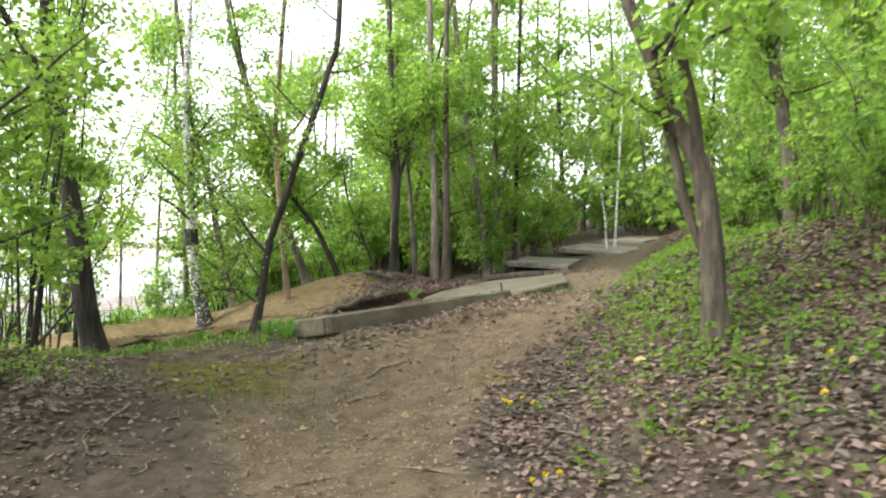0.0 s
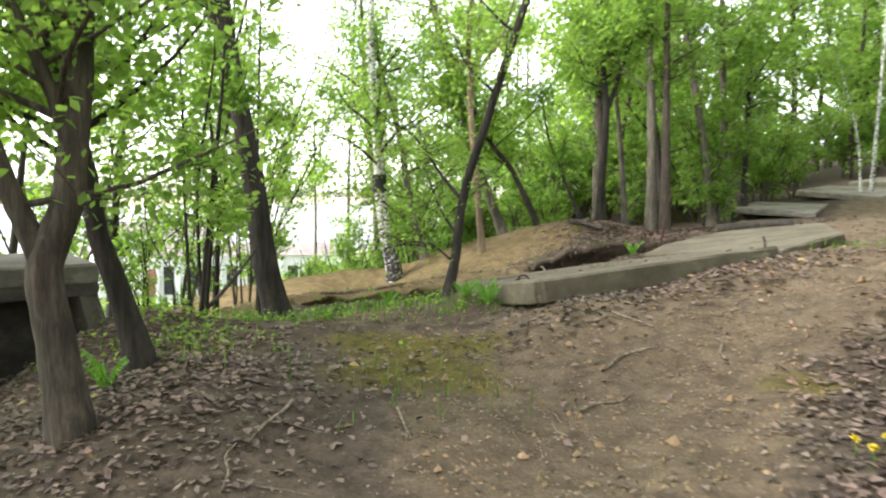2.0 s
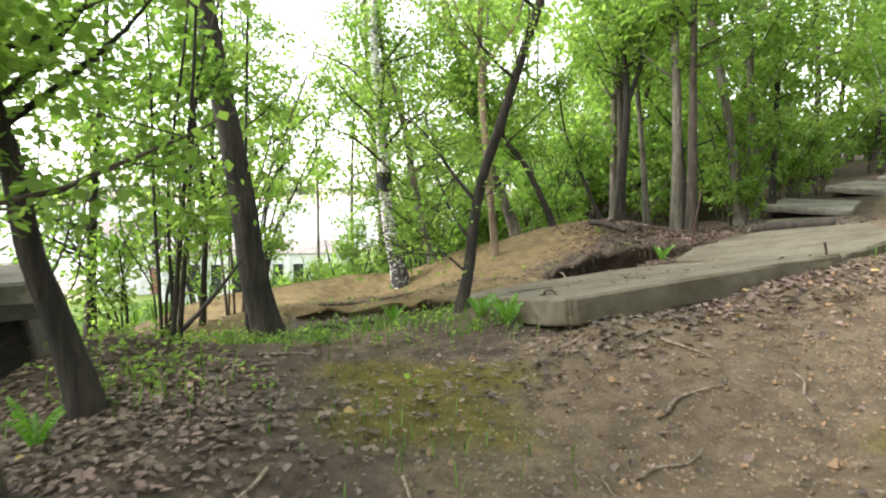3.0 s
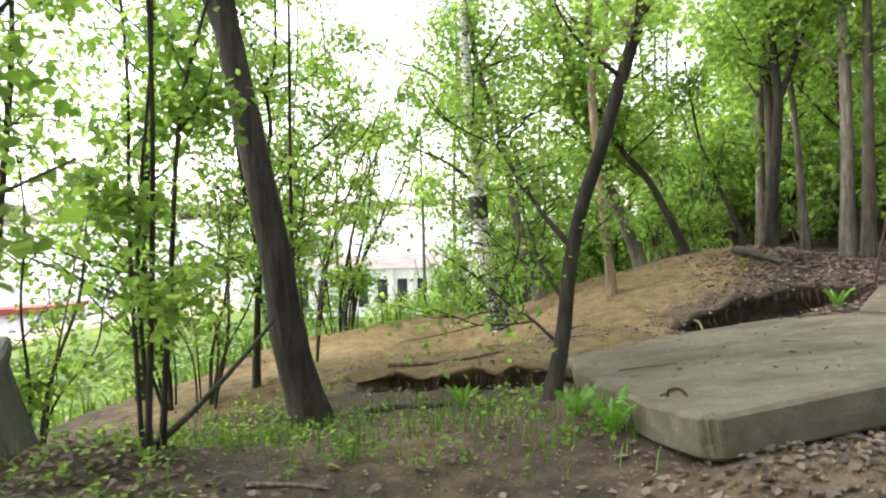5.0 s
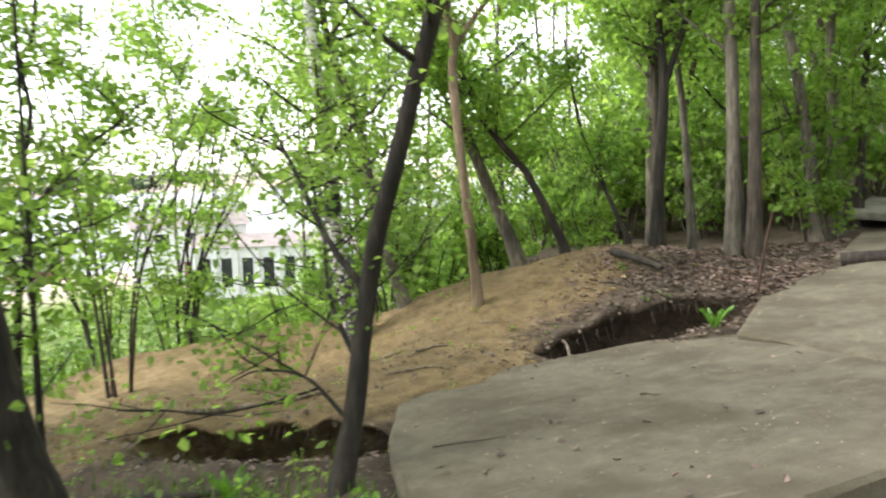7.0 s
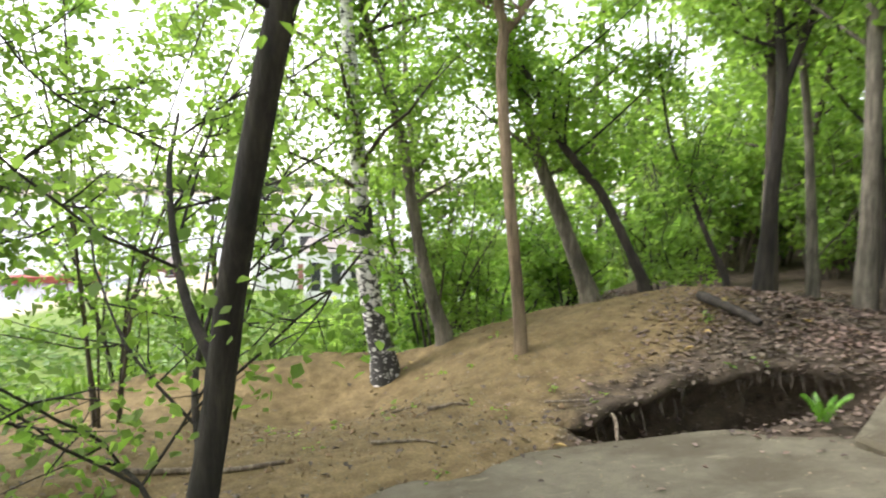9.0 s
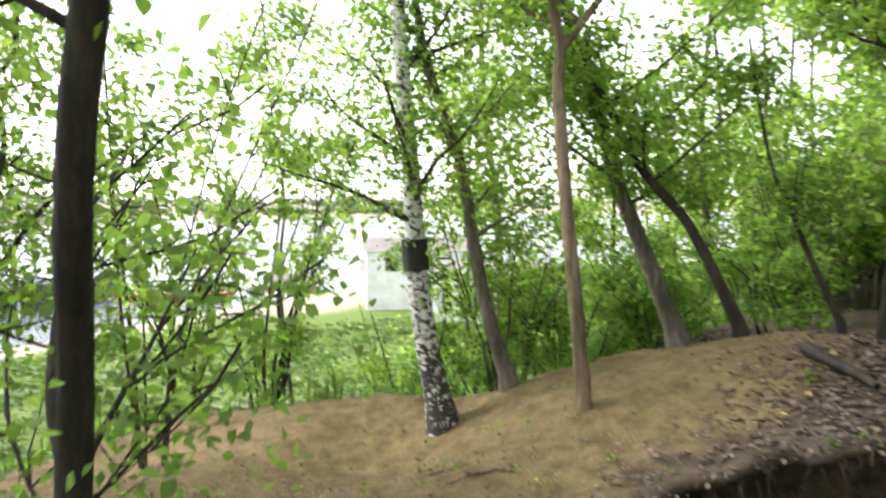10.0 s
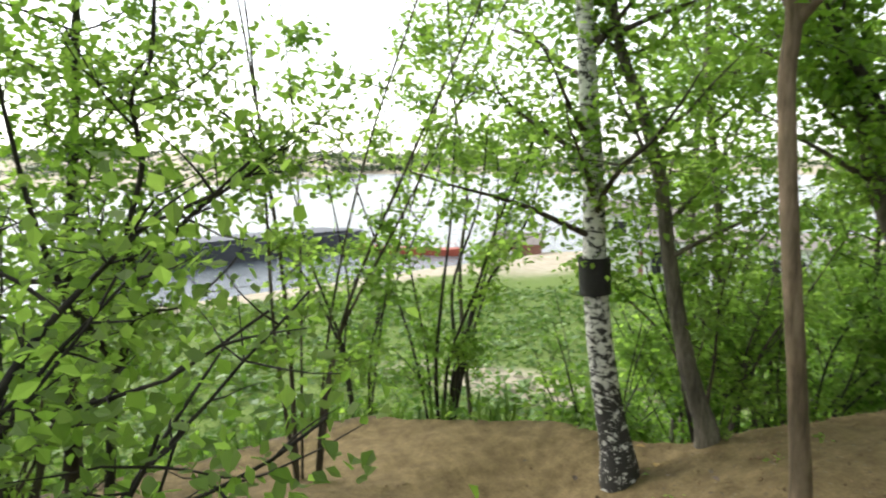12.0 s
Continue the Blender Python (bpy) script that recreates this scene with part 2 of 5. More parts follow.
# knolls and dips: middle, radius and height
KNOLLS = ((-3.9, 8.8, 1.6, 0.50), (-5.9, 9.9, 1.2, 0.70), (-2.0, 9.6, 1.3, 0.07), (-0.6, 9.9, 1.2, -0.12), (-4.4, 11.4, 1.3, 0.27), (-1.6, 11.9, 0.9, 0.11),
          (-7.6, 13.2, 1.3, 0.06), (-7.9, 16.6, 1.3, -0.57), (-5.3, 17.2, 1.2, -0.14), (-6.3, 18.3, 1.2, 0.16), (-5.4, 20.3, 1.8, 0.52), (1.0, 9.6, 1.3, 0.13),
          (0.0, 16.5, 1.8, -0.07), (-6.6, 15.2, 1.4, -0.10), (-8.2, 19.5, 1.8, 0.14), (-4.6, 19.0, 1.2, 0.11), (2.2, 13.5, 2.0, 0.28), (-3.4, 14.6, 1.3, -0.22),
          (-1.5, 18.2, 1.3, -0.32), (-3.6, 16.2, 1.0, -0.29), (-10.0, 14.6, 1.6, -0.35), (-2.25, 12.1, 0.6, 0.12))


def ground_z(x, y):
    x, y = np.asarray(x, float), np.asarray(y, float)
    d = x - path_x(y)
    z = 0.33 + 0.85 * smooth(8.5, 16.5, y) + 0.03 * np.clip(y - 16.5, 0, 60) + 0.075 * np.clip(y - 25.5, 0, 60)
    z = z - 0.115 * np.clip(-d, 0, 8) - 0.1 * np.clip(-d - 8, 0, 10) + 0.30 * smooth(0.6, 2.2, d) + 0.30 * np.clip(d - 1.2, 0, 30)
    for cx, cy, r, h in KNOLLS:
        z = z + h * bump(x, y, cx, cy, r, r)
    # leaves and earth banked up against the slab
    z = z + 0.13 * bump(x, y, -1.2, 13.1, 2.1, 0.5, 0.99) + 0.18 * bump(x, y, -3.6, 12.8, 0.85, 0.35, 2.37)
    # hollows beside the slab and behind the dark tree
    z = z - 0.8 * pit(x, y, *TRENCHES[0]) - 0.5 * pit(x, y, *TRENCHES[1])
    # river bank
    o = np.maximum(edge_x(y) - x, 0)
    z = z - 13.2 * (1 - np.exp(-((o / 11.0) ** 1.25))) 
    far = smooth(14, 30, o)
    z = z * (1 - far) + (-11.6 - 0.012 * np.clip(o - 30, 0, 120)) * far
    return z


def relief(x, y):
    """Lumps and ruts a hand high and less."""
    return (0.022 * np.sin(3.1 * x + 1.7 * y) * np.sin(2.3 * y - 1.1 * x + 0.7) + 0.014 * np.sin(7.3 * x - 4.1 * y + 1.0) * np.sin(6.1 * y + 2.9 * x)
            + 0.007 * np.sin(15.1 * x + 9.7 * y) * np.sin(13.3 * y - 8.2 * x))


def shore_x(y):
    return -78 - 0.55 * np.clip(y - 4, -60, 60)


def surface_z(x, y):
    z = ground_z(x, y) + relief(x, y) * (1 - smooth(30, 60, np.hypot(x, y - 12)))
    wet = shore_x(y) - x
    z = z - 2.2 * smooth(-6, 10, wet)
    far = 270 + 230 * smooth(-20, 160, y)
    land = smooth(0, 25, wet - far)
    hills = 16 * smooth(300, 1500, wet - far) * (0.7 + 0.3 * np.sin(y * 0.004 + 1))
    return z * (1 - land) + (-11.3 + hills) * land


def grow(a, b, step, reach, rate):
    """Even steps from a to b, then ever longer ones out to reach on both sides."""
    mid = list(np.arange(a, b + step / 2, step))
    lo, hi, s = [a], [mid[-1]], step
    while lo[-1] > -reach or hi[-1] < reach:
        s *= rate
        lo.append(lo[-1] - s)
        hi.append(hi[-1] + s)
    return np.array(lo[:0:-1] + mid + hi[1:])


def bare_path(x, y):
    """How bare and trodden the clay is."""
    d = x - path_x(y)
    wide = 1.0 + 0.45 * smooth(8, 10.5, y) - 0.55 * smooth(12, 15, y)
    way = np.exp(-(((d + 1.0 * smooth(7, 9.3, y) * smooth(13.2, 11, y)) / wide) ** 4)) * (1 - 0.85 * smooth(34, 44, y)) * smooth(-30, -10, y)
    apron = np.exp(-((((x + 3.0) / 1.9) ** 2 + ((y - 11.3) / 1.5) ** 2) ** 2))
    under = np.exp(-((((x + 5.4) / 1.4) ** 2 + ((y - 11.7) / 0.8) ** 2) ** 2))
    return np.clip(way + 0.4 * apron + 0.5 * under, 0, 1)


def spoil_cover(x, y):
    heap = np.exp(-((((x + 6.3) / 2.0) ** 2 + ((y - 19.1) / 2.1) ** 2) ** 2))
    ridge = np.exp(-((((x + 8.7) / 2.5) ** 2 + ((y - 14.9) / 3.4) ** 2) ** 2))
    fan = np.exp(-((((x + 5.8) / 1.7) ** 2 + ((y - 15.6) / 1.6) ** 2) ** 2))
    return np.clip(heap + ridge + 0.9 * fan, 0, 1)


gx, gy = grow(-10.5, 4.0, 0.05, 2800, 1.07), grow(5.0, 21.5, 0.05, 2800, 1.08)
X, Y = np.meshgrid(gx, gy, indexing="ij")
Z = surface_z(X, Y)
ni, nj = X.shape
idx = np.arange(ni * nj).reshape(ni, nj)
quads = np.stack([idx[:-1, :-1], idx[1:, :-1], idx[1:, 1:], idx[:-1, 1:]], -1).reshape(-1, 4)


def mesh_from(name, verts, faces, mats, smooth_faces=False):
    """A mesh from arrays of corners and of equal-sided faces."""
    me = bpy.data.meshes.new(name)
    verts, faces = np.asarray(verts, np.float32), np.asarray(faces, np.int32)
    k = faces.shape[1]
    me.vertices.add(len(verts))
    me.vertices.foreach_set("co", verts.ravel())
    me.loops.add(faces.size)
    me.loops.foreach_set("vertex_index", faces.ravel())
    me.polygons.add(len(faces))
    me.polygons.foreach_set("loop_start", np.arange(0, faces.size, k, dtype=np.int32))
    me.polygons.foreach_set("use_smooth", np.full(len(faces), smooth_faces))
    me.update(calc_edges=True)
    for mt in mats:
        me.materials.append(mt)
    return me


HX, HY = X.copy(), Y.copy()
for q in TRENCHES:
    sx, sy = undercut(X, Y, *q)
    HX, HY = HX + sx, HY + sy
    rim = 0.5 * np.hypot(sx, sy)
    Z = Z + rim * (0.35 * np.sin(8.3 * X + 3.1 * Y) * np.sin(9.1 * Y - 4.0 * X) + 0.2 * np.sin(17.0 * X - 9.0 * Y) - 0.1)
ground_mesh = mesh_from("ground", np.stack([HX, HY, Z], -1).reshape(-1, 3), quads, [GROUND], True)
D = X - path_x(Y)
O = np.maximum(edge_x(Y) - X, 0)
masks = {
    "path": bare_path(X, Y),
    "spoil": spoil_cover(X, Y) * (1 - smooth(0, 1.5, O)),
    "moss": 1.0 * bump(X, Y, -3.2, 11.0, 1.1, 0.5, 0.3) + 0.7 * bump(X, Y, -2.9, 9.9, 0.8, 0.7) + 0.7 * bump(X, Y, 0.0, 10.9, 0.5, 0.3) + 0.5 * bump(X, Y, -2.2, 10.4, 0.8, 0.4),
    "meadow": smooth(1.0, 4, O),
    "sand": smooth(-13, -5, shore_x(Y) - X) + 0.9 * bump(X, Y, -42, 33, 14, 4, 0.8) + 0.8 * bump(X, Y, -95, 60, 22, 8, -0.9),
}
for key, value in masks.items():
    at = ground_mesh.attributes.new(key, "FLOAT", "POINT")
    at.data.foreach_set("value", np.ascontiguousarray(value.ravel(), np.float32))
tagged(new("ground", ground_mesh), "forest hillside with trodden clay path falling to a river meadow", "ground", kind="structure")


def gz(x, y):
    return float(surface_z(np.array([x]), np.array([y]))[0])


# ---- builders ----
def part(name, bm, mat, parent=None, label="", shade=False):
    """Links a bmesh, or a ready mesh, as one object under a thing or a part."""
    if isinstance(bm, bmesh.types.BMesh):
        me = bpy.data.meshes.new(name)
        bmesh.ops.recalc_face_normals(bm, faces=bm.faces)
        bm.to_mesh(me)
        bm.free()
        me.materials.append(mat)
        if shade:
            me.polygons.foreach_set("use_smooth", [True] * len(me.polygons))
    else:
        me = bm
    ob = new(name, me)
    if parent is not None:
        ob.parent = parent
    if label:
        tagged(ob, label)
    return ob


def thing(name, place, label, category, group=""):
    ob = new(name)
    ob.location = place
    ob.empty_display_size = 0.2
    return tagged(ob, label, category, group)


def spline(pts, per=5):
    """A smooth line through points."""
    p = [np.array(q, float) for q in pts]
    p = [2 * p[0] - p[1]] + p + [2 * p[-1] - p[-2]]
    out = []
    for i in range(1, len(p) - 2):
        for k in range(per):
            t = k / per
            out.append(0.5 * ((2 * p[i]) + (p[i + 1] - p[i - 1]) * t + (2 * p[i - 1] - 5 * p[i] + 4 * p[i + 1] - p[i + 2]) * t * t
                              + (3 * p[i] - p[i - 1] - 3 * p[i + 1] + p[i + 2]) * t ** 3))
    out.append(p[-2])
    return np.array(out)


def tube(line, radii, sides=8, rng=None, rough=0.0):
    """Corners and quads of a tube along a line, its end drawn to a point."""
    line, radii = np.asarray(line), np.asarray(radii)
    tan = np.gradient(line, axis=0)
    tan /= np.linalg.norm(tan, axis=1)[:, None] + 1e-9
    ref = np.array([1.0, 0, 0]) if abs(tan[:, 2]).mean() > 0.7 else np.array([0, 0, 1.0])
    a = np.cross(tan, ref)
    a /= np.linalg.norm(a, axis=1)[:, None] + 1e-9
    b = np.cross(tan, a)
    ang = np.arange(sides) * 2 * math.pi / sides
    r = radii[:, None] * np.ones(sides)
    if rng is not None and rough:
        lobes = 1 + rough * rng.normal(size=sides) * 0.7
        r = r * lobes * (1 + rough * rng.normal(size=(len(line), sides)) * 0.6)
    v = line[:, None, :] + r[..., None] * (np.cos(ang)[None, :, None] * a[:, None, :] + np.sin(ang)[None, :, None] * b[:, None, :])
    n = len(line)
    i = np.arange((n - 1) * sides).reshape(n - 1, sides)
    j = np.roll(i, -1, axis=1)
    f = np.stack([i, j, j + sides, i + sides], -1).reshape(-1, 4)
    return v.reshape(-1, 3), f


def merge(pieces):
    vs, fs, k = [], [], 0
    for v, f in pieces:
        vs.append(v)
        fs.append(f + k)
        k += len(v)
    return np.concatenate(vs), np.concatenate(fs)


def leaf_cards(rng, centres, size, droop=0.35, spread=0.35, flat=False, fine=False):
    """Corners and quads of many single leaves: two halves folded along the rib."""
    n = len(centres)
    s = size * rng.uniform(1 - spread, 1 + spread, n)
    az = rng.uniform(0, 2 * math.pi, n)
    pitch = rng.normal(-droop, 0.45, n) if not flat else rng.normal(0, 0.25, n)
    d = np.stack([np.cos(az) * np.cos(pitch), np.sin(az) * np.cos(pitch), np.sin(pitch)], -1)
    side = np.cross(d, np.array([0, 0, 1.0]) + rng.normal(0, 0.45 if not flat else 0.2, (n, 3)))
    side /= np.linalg.norm(side, axis=1)[:, None] + 1e-9
    up = np.cross(side, d)
    w = (s * rng.uniform(0.3, 0.42, n))[:, None]
    L = s[:, None]
    fold = w * rng.uniform(-0.2, 0.55, n)[:, None]
    base, tip = centres, centres + d * L + up * (-0.12 * L)
    belly = centres + d * L * 0.42
    left, right = belly + side * w + up * fold, belly - side * w + up * fold
    if fine:
        shoulder = centres + d * L * 0.76 + up * (-0.05 * L)
        l2, r2 = shoulder + side * w * 0.62 + up * fold * 0.6, shoulder - side * w * 0.62 + up * fold * 0.6
        v = np.stack([base, left, l2, tip, r2, right], 1).reshape(-1, 3)
        f = np.arange(n * 6).reshape(n, 6)
        return v, np.concatenate([f[:, [0, 1, 2]], f[:, [0, 2, 3]], f[:, [0, 3, 4]], f[:, [0, 4, 5]]])
    v = np.stack([base, left, tip, right], 1).reshape(-1, 3)
    f = np.arange(n * 4).reshape(n, 4)
    tri = np.concatenate([f[:, [0, 1, 2]], f[:, [0, 2, 3]]])
    return v, tri


def limb_line(rng, start, way, length, rise=0.25, bend=0.25, n=5):
    p, out = np.array(start, float), [np.array(start, float)]
    w = np.array(way, float)
    w /= np.linalg.norm(w)
    for k in range(n):
        w = w + rng.normal(0, bend, 3) * 0.5 + np.array([0, 0, rise * 0.18])
        w /= np.linalg.norm(w)
        p = p + w * length / n
        out.append(p.copy())
    return np.array(out)


def tree(name, label, trunk, r0, r1, mat, leaf_mat, seed, limbs=9, span=(0.35, 0.98), reach=(1.0, 2.0), leaves=1600, leaf=0.085, forks=(),
         twigs=6, rise=0.5, sides=10, category="tree", group="", cloud=0.16, flare=1.5, rough=0.05, limb_mat=None, joined=False):
    """A tree: a tapered trunk through given points, forked stems, limbs with twigs, and single leaves along the twigs."""
    rng = np.random.default_rng(seed)
    base = np.array(trunk[0], float)
    ob = thing(name, tuple(base), label, category, group)
    stems = [(trunk, r0, r1)] + list(forks)
    lines = []
    for k, (pts, a, b) in enumerate(stems):
        line = spline([np.array(q, float) - base for q in pts], 6)
        t = np.linspace(0, 1, len(line))
        rad = a + (b - a) * t ** 0.85
        if k == 0:
            rad = rad * (1 + (flare - 1) * np.exp(-t * len(line) / 1.6))
            line[0, 2] -= 0.25
        v, f = tube(line, rad, sides, rng, rough)
        part("trunk" if k == 0 else "stem", mesh_from(name + "_trunk", v, f, [mat], True), mat, ob)
        lines.append((line, rad))
    twig_bits, spots, rest = [], [], []
    for k in range(limbs):
        line, rad = lines[k % len(lines)]
        s = rng.uniform(*span) if k % len(lines) == 0 else rng.uniform(0.15, 0.98)
        i = int(s * (len(line) - 1))
        az = rng.uniform(0, 2 * math.pi)
        way = np.array([math.cos(az), math.sin(az), rise * rng.uniform(0.4, 1.5)])
        length = rng.uniform(*reach) * (1.15 - 0.5 * s)
        ll = limb_line(rng, line[i], way, length, rise)
        lr = np.linspace(max(0.008, min(0.42 * rad[i], 0.035)), 0.005, len(ll))
        v, f = tube(ll, lr, 6)
        if joined:
            rest.append((v, f))
        else:
            part("limb", mesh_from(name + "_limb", v, f, [limb_mat or mat], True), mat, ob)
        for q in range(twigs):
            u = rng.uniform(0.25, 1.0)
            o = ll[int(u * (len(ll) - 1))]
            a2 = rng.uniform(0, 2 * math.pi)
            tl = limb_line(rng, o, (math.cos(a2), math.sin(a2), rng.normal(0.1, 0.35)), length * rng.uniform(0.25, 0.5), 0.1, 0.3, 3)
            twig_bits.append(tube(tl, np.linspace(0.006, 0.002, len(tl)), 3))
            spots.append(tl)
    if rest:
        v, f = merge(rest)
        tagged(part("branch_growth", mesh_from(name + "_branches", v, f, [limb_mat or mat], True), mat, ob), kind="stuff")
    if twig_bits:
        v, f = merge(twig_bits)
        tagged(part("twig_growth", mesh_from(name + "_twigs", v, f, [limb_mat or mat], True), mat, ob), kind="stuff")
    if leaves and spots:
        pick = rng.integers(0, len(spots), leaves)
        u = rng.uniform(0.2, 1, leaves)
        arr = np.array(spots)
        seg = np.minimum((u * 3).astype(int), 2)
        fr = (u * 3 - seg)[:, None]
        c = arr[pick, seg] * (1 - fr) + arr[pick, seg + 1] * fr + rng.normal(0, cloud, (leaves, 3)) * np.array([1, 1, 0.7])
        v, f = leaf_cards(rng, c, leaf, fine=leaf < 0.12)
        tagged(part("crown", mesh_from(name + "_crown", v, f, [leaf_mat]), leaf_mat, ob), kind="stuff")
    return ob


def rod(name, pts, r, mat, label, category="", parent=None, sides=6, taper=0.5, seed=1):
    """A stick, root, bar or wire along points."""
    rng = np.random.default_rng(seed)
    base = np.array(pts[0], float)
    line = spline([np.array(q, float) - base for q in pts], 4)
    v, f = tube(line, np.linspace(r, r * taper, len(line)), sides, rng, 0.08)
    me = mesh_from(name, v, f, [mat], True)
    if parent is not None:
        ob = part(name, me, mat, parent, label)
        ob.location = base
        return ob
    ob = new(name, me)
    ob.location = base
    return tagged(ob, label, category)


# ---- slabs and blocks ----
# paler concrete: the sky's sheen on the far slabs put into the colour
CONCRETE_LIGHT = concrete_material("sky_lit_concrete", (0.19, 0.175, 0.14), (0.3, 0.28, 0.23), (0.14, 0.12, 0.09))
# lighter concrete for the block faces that catch the light
CONCRETE_LIT = concrete_material("lit_grimy_concrete", (0.09, 0.082, 0.066), (0.16, 0.147, 0.117), (0.06, 0.052, 0.038))
def slab_bm(outline, thick, wear, seed, cut=7):
    """A cast slab from its outline, with broken, uneven arrises. The top lies at z = 0."""
    rng = np.random.default_rng(seed)
    ring = []
    for k, (x, y) in enumerate(outline):
        x2, y2 = outline[(k + 1) % len(outline)]
        for s in range(cut):
            t = s / cut
            ring.append((x + (x2 - x) * t, y + (y2 - y) * t))
    cx, cy = np.mean([q[0] for q in outline]), np.mean([q[1] for q in outline])
    bm = bmesh.new()
    rows = []
    for inset, z in ((0.03, 0.0), (0.0, -0.025), (0.0, -thick * 0.55), (0.012, -thick + 0.02), (0.04, -thick)):
        row = []
        for x, y in ring:
            d = math.hypot(x - cx, y - cy)
            k = (inset + abs(rng.normal(0, wear))) / d
            row.append(bm.verts.new((x + (cx - x) * k, y + (cy - y) * k, z + rng.normal(0, wear * 0.3))))
        rows.append(row)
    n = len(ring)
    for a, b in zip(rows, rows[1:]):
        for i in range(n):
            bm.faces.new((a[i], a[(i + 1) % n], b[(i + 1) % n], b[i]))
    bm.faces.new(rows[0])
    bm.faces.new(rows[-1][::-1])
    return bm


def slab(place, turn, tilt, lean, outline, thick, mat, label, seed, wear=0.011):
    """tilt: rise along its length; lean: fall towards its left side, both in degrees."""
    ob = thing("concrete_slab", (0, 0, 0), label, "concrete slab", "slabs along the path")
    ob.matrix_basis = Matrix.Translation(place) @ Matrix.Rotation(radians(turn), 4, "Z") @ Matrix.Rotation(radians(-tilt), 4, "Y") @ Matrix.Rotation(radians(lean), 4, "X")
    part("body", slab_bm(outline, thick, wear, seed), mat, ob)
    return ob


# length runs along x, the left side along y
SLAB_OUTLINE = [(0, 0.08), (0.09, 0), (3.42, 0), (3.5, 0.3), (3.81, 1.39), (4.12, 2.56), (4.4, 3.3), (4.06, 3.6), (3.63, 4.04), (2.5, 4.15), (1.61, 4.18), (0.8, 3.6), (0.34, 2.3), (0.02, 0.65)]
first = slab((-2.4, 11.95, 0.945), 56.9, 4.45, -9.1, SLAB_OUTLINE, 0.25, CONCRETE, "large tilted grey concrete slab lying on leaves beside the path", 3)
rod("lifting_loop", [(0.22, 0.72, -0.02), (0.22, 0.7, 0.035), (0.25, 0.66, 0.05), (0.28, 0.63, 0.03), (0.3, 0.61, -0.02)], 0.009, RUST, "bent rusty lifting loop", parent=first, taper=1)
rod("lifting_loop", [(3.3, 0.1, -0.02), (3.31, 0.1, 0.06), (3.29, 0.09, 0.13)], 0.012, RUST, "rusty lifting loop stub", parent=first, taper=1)
slab((-2.75, 17.05, 0.84), 90.0, 2.3, -8.5, [(0, 0), (-0.95, -1.25), (-1.4, -2.2), (0.45, -2.85), (3.4, -2.4), (3.9, -0.85), (3.0, 0.25)], 0.14, CONCRETE, "cracked concrete slab half buried under dry leaves", 4)
slab((-0.55, 21.3, 1.22), 92.0, 2.0, -4.0, [(0, 0), (3.0, -0.1), (3.1, 1.7), (0.1, 1.9)], 0.14, CONCRETE, "flat concrete slab sunk into the path", 5)
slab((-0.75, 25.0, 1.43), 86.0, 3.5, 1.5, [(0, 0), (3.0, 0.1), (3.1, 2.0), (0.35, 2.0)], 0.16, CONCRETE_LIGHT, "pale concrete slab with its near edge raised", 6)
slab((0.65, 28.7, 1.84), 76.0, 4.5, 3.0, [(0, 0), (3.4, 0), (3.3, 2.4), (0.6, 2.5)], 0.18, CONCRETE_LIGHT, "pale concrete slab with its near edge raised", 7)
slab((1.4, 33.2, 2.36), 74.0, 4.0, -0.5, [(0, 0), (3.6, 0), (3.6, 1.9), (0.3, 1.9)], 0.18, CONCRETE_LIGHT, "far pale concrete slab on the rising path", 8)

block = thing("concrete_block", (0, 0, 0), "concrete shell lying open towards the path, its shade coloured in", "concrete block")
block.matrix_basis = pose(-6.72, 10.12, -0.14, 0, 0, 70)


def leaning_plate(x0, x1, y0, y1, z0, z1, lean, seed):
    """A cast wall plate whose top is set over sideways."""
    bm = slab_bm([(x0, y0), (x1, y0), (x1, y1), (x0, y1)], z1 - z0, 0.01, seed)
    bmesh.ops.translate(bm, verts=bm.verts, vec=(0, 0, z1))
    for w in bm.verts:
        w.co.x += lean * (w.co.z - z0) / (z1 - z0)
    return bm


# lip, inner plate and walls coloured dark for shade, lit faces paler
part("top_plate", leaning_plate(-3.0, -0.16, -0.75, 0.8, 1.0, 1.2, 0.0, 21), CONCRETE_LIT, block, "top plate in the lit tone")
part("front_lip", leaning_plate(-3.0, -0.16, -0.72, -0.58, 0.88, 1.01, 0.0, 22), CONCRETE_SHADED, block)
part("end_wall", leaning_plate(0.08, 0.26, -0.7, 0.75, -0.8, 1.0, -0.45, 23), CONCRETE_LIT, block, "slanting end wall in the lit tone")
part("back_wall", leaning_plate(-3.0, 0.1, 0.55, 0.75, -1.2, 1.0, -0.3, 24), CONCRETE_SHADED, block)
part("inner_wall", leaning_plate(-2.8, 0.08, 0.25, 0.4, -1.2, 0.99, -0.3, 26), CONCRETE_SHADED, block)
part("end_wall", leaning_plate(-3.0, -2.8, -0.7, 0.55, -1.2, 1.0, 0.0, 25), CONCRETE_SHADED, block)

rod("rusty_bar", [(-2.95, 18.9, gz(-2.95, 18.9) - 0.1), (-2.9, 18.95, 1.3), (-2.82, 19.0, 1.85)], 0.02, RUST, "thin rusty steel bar standing in the leaves", "steel bar", taper=0.7)


# ---- trees along the path ----
def rooted(x, y, *rest):
    return [(x, y, gz(x, y)), *rest]


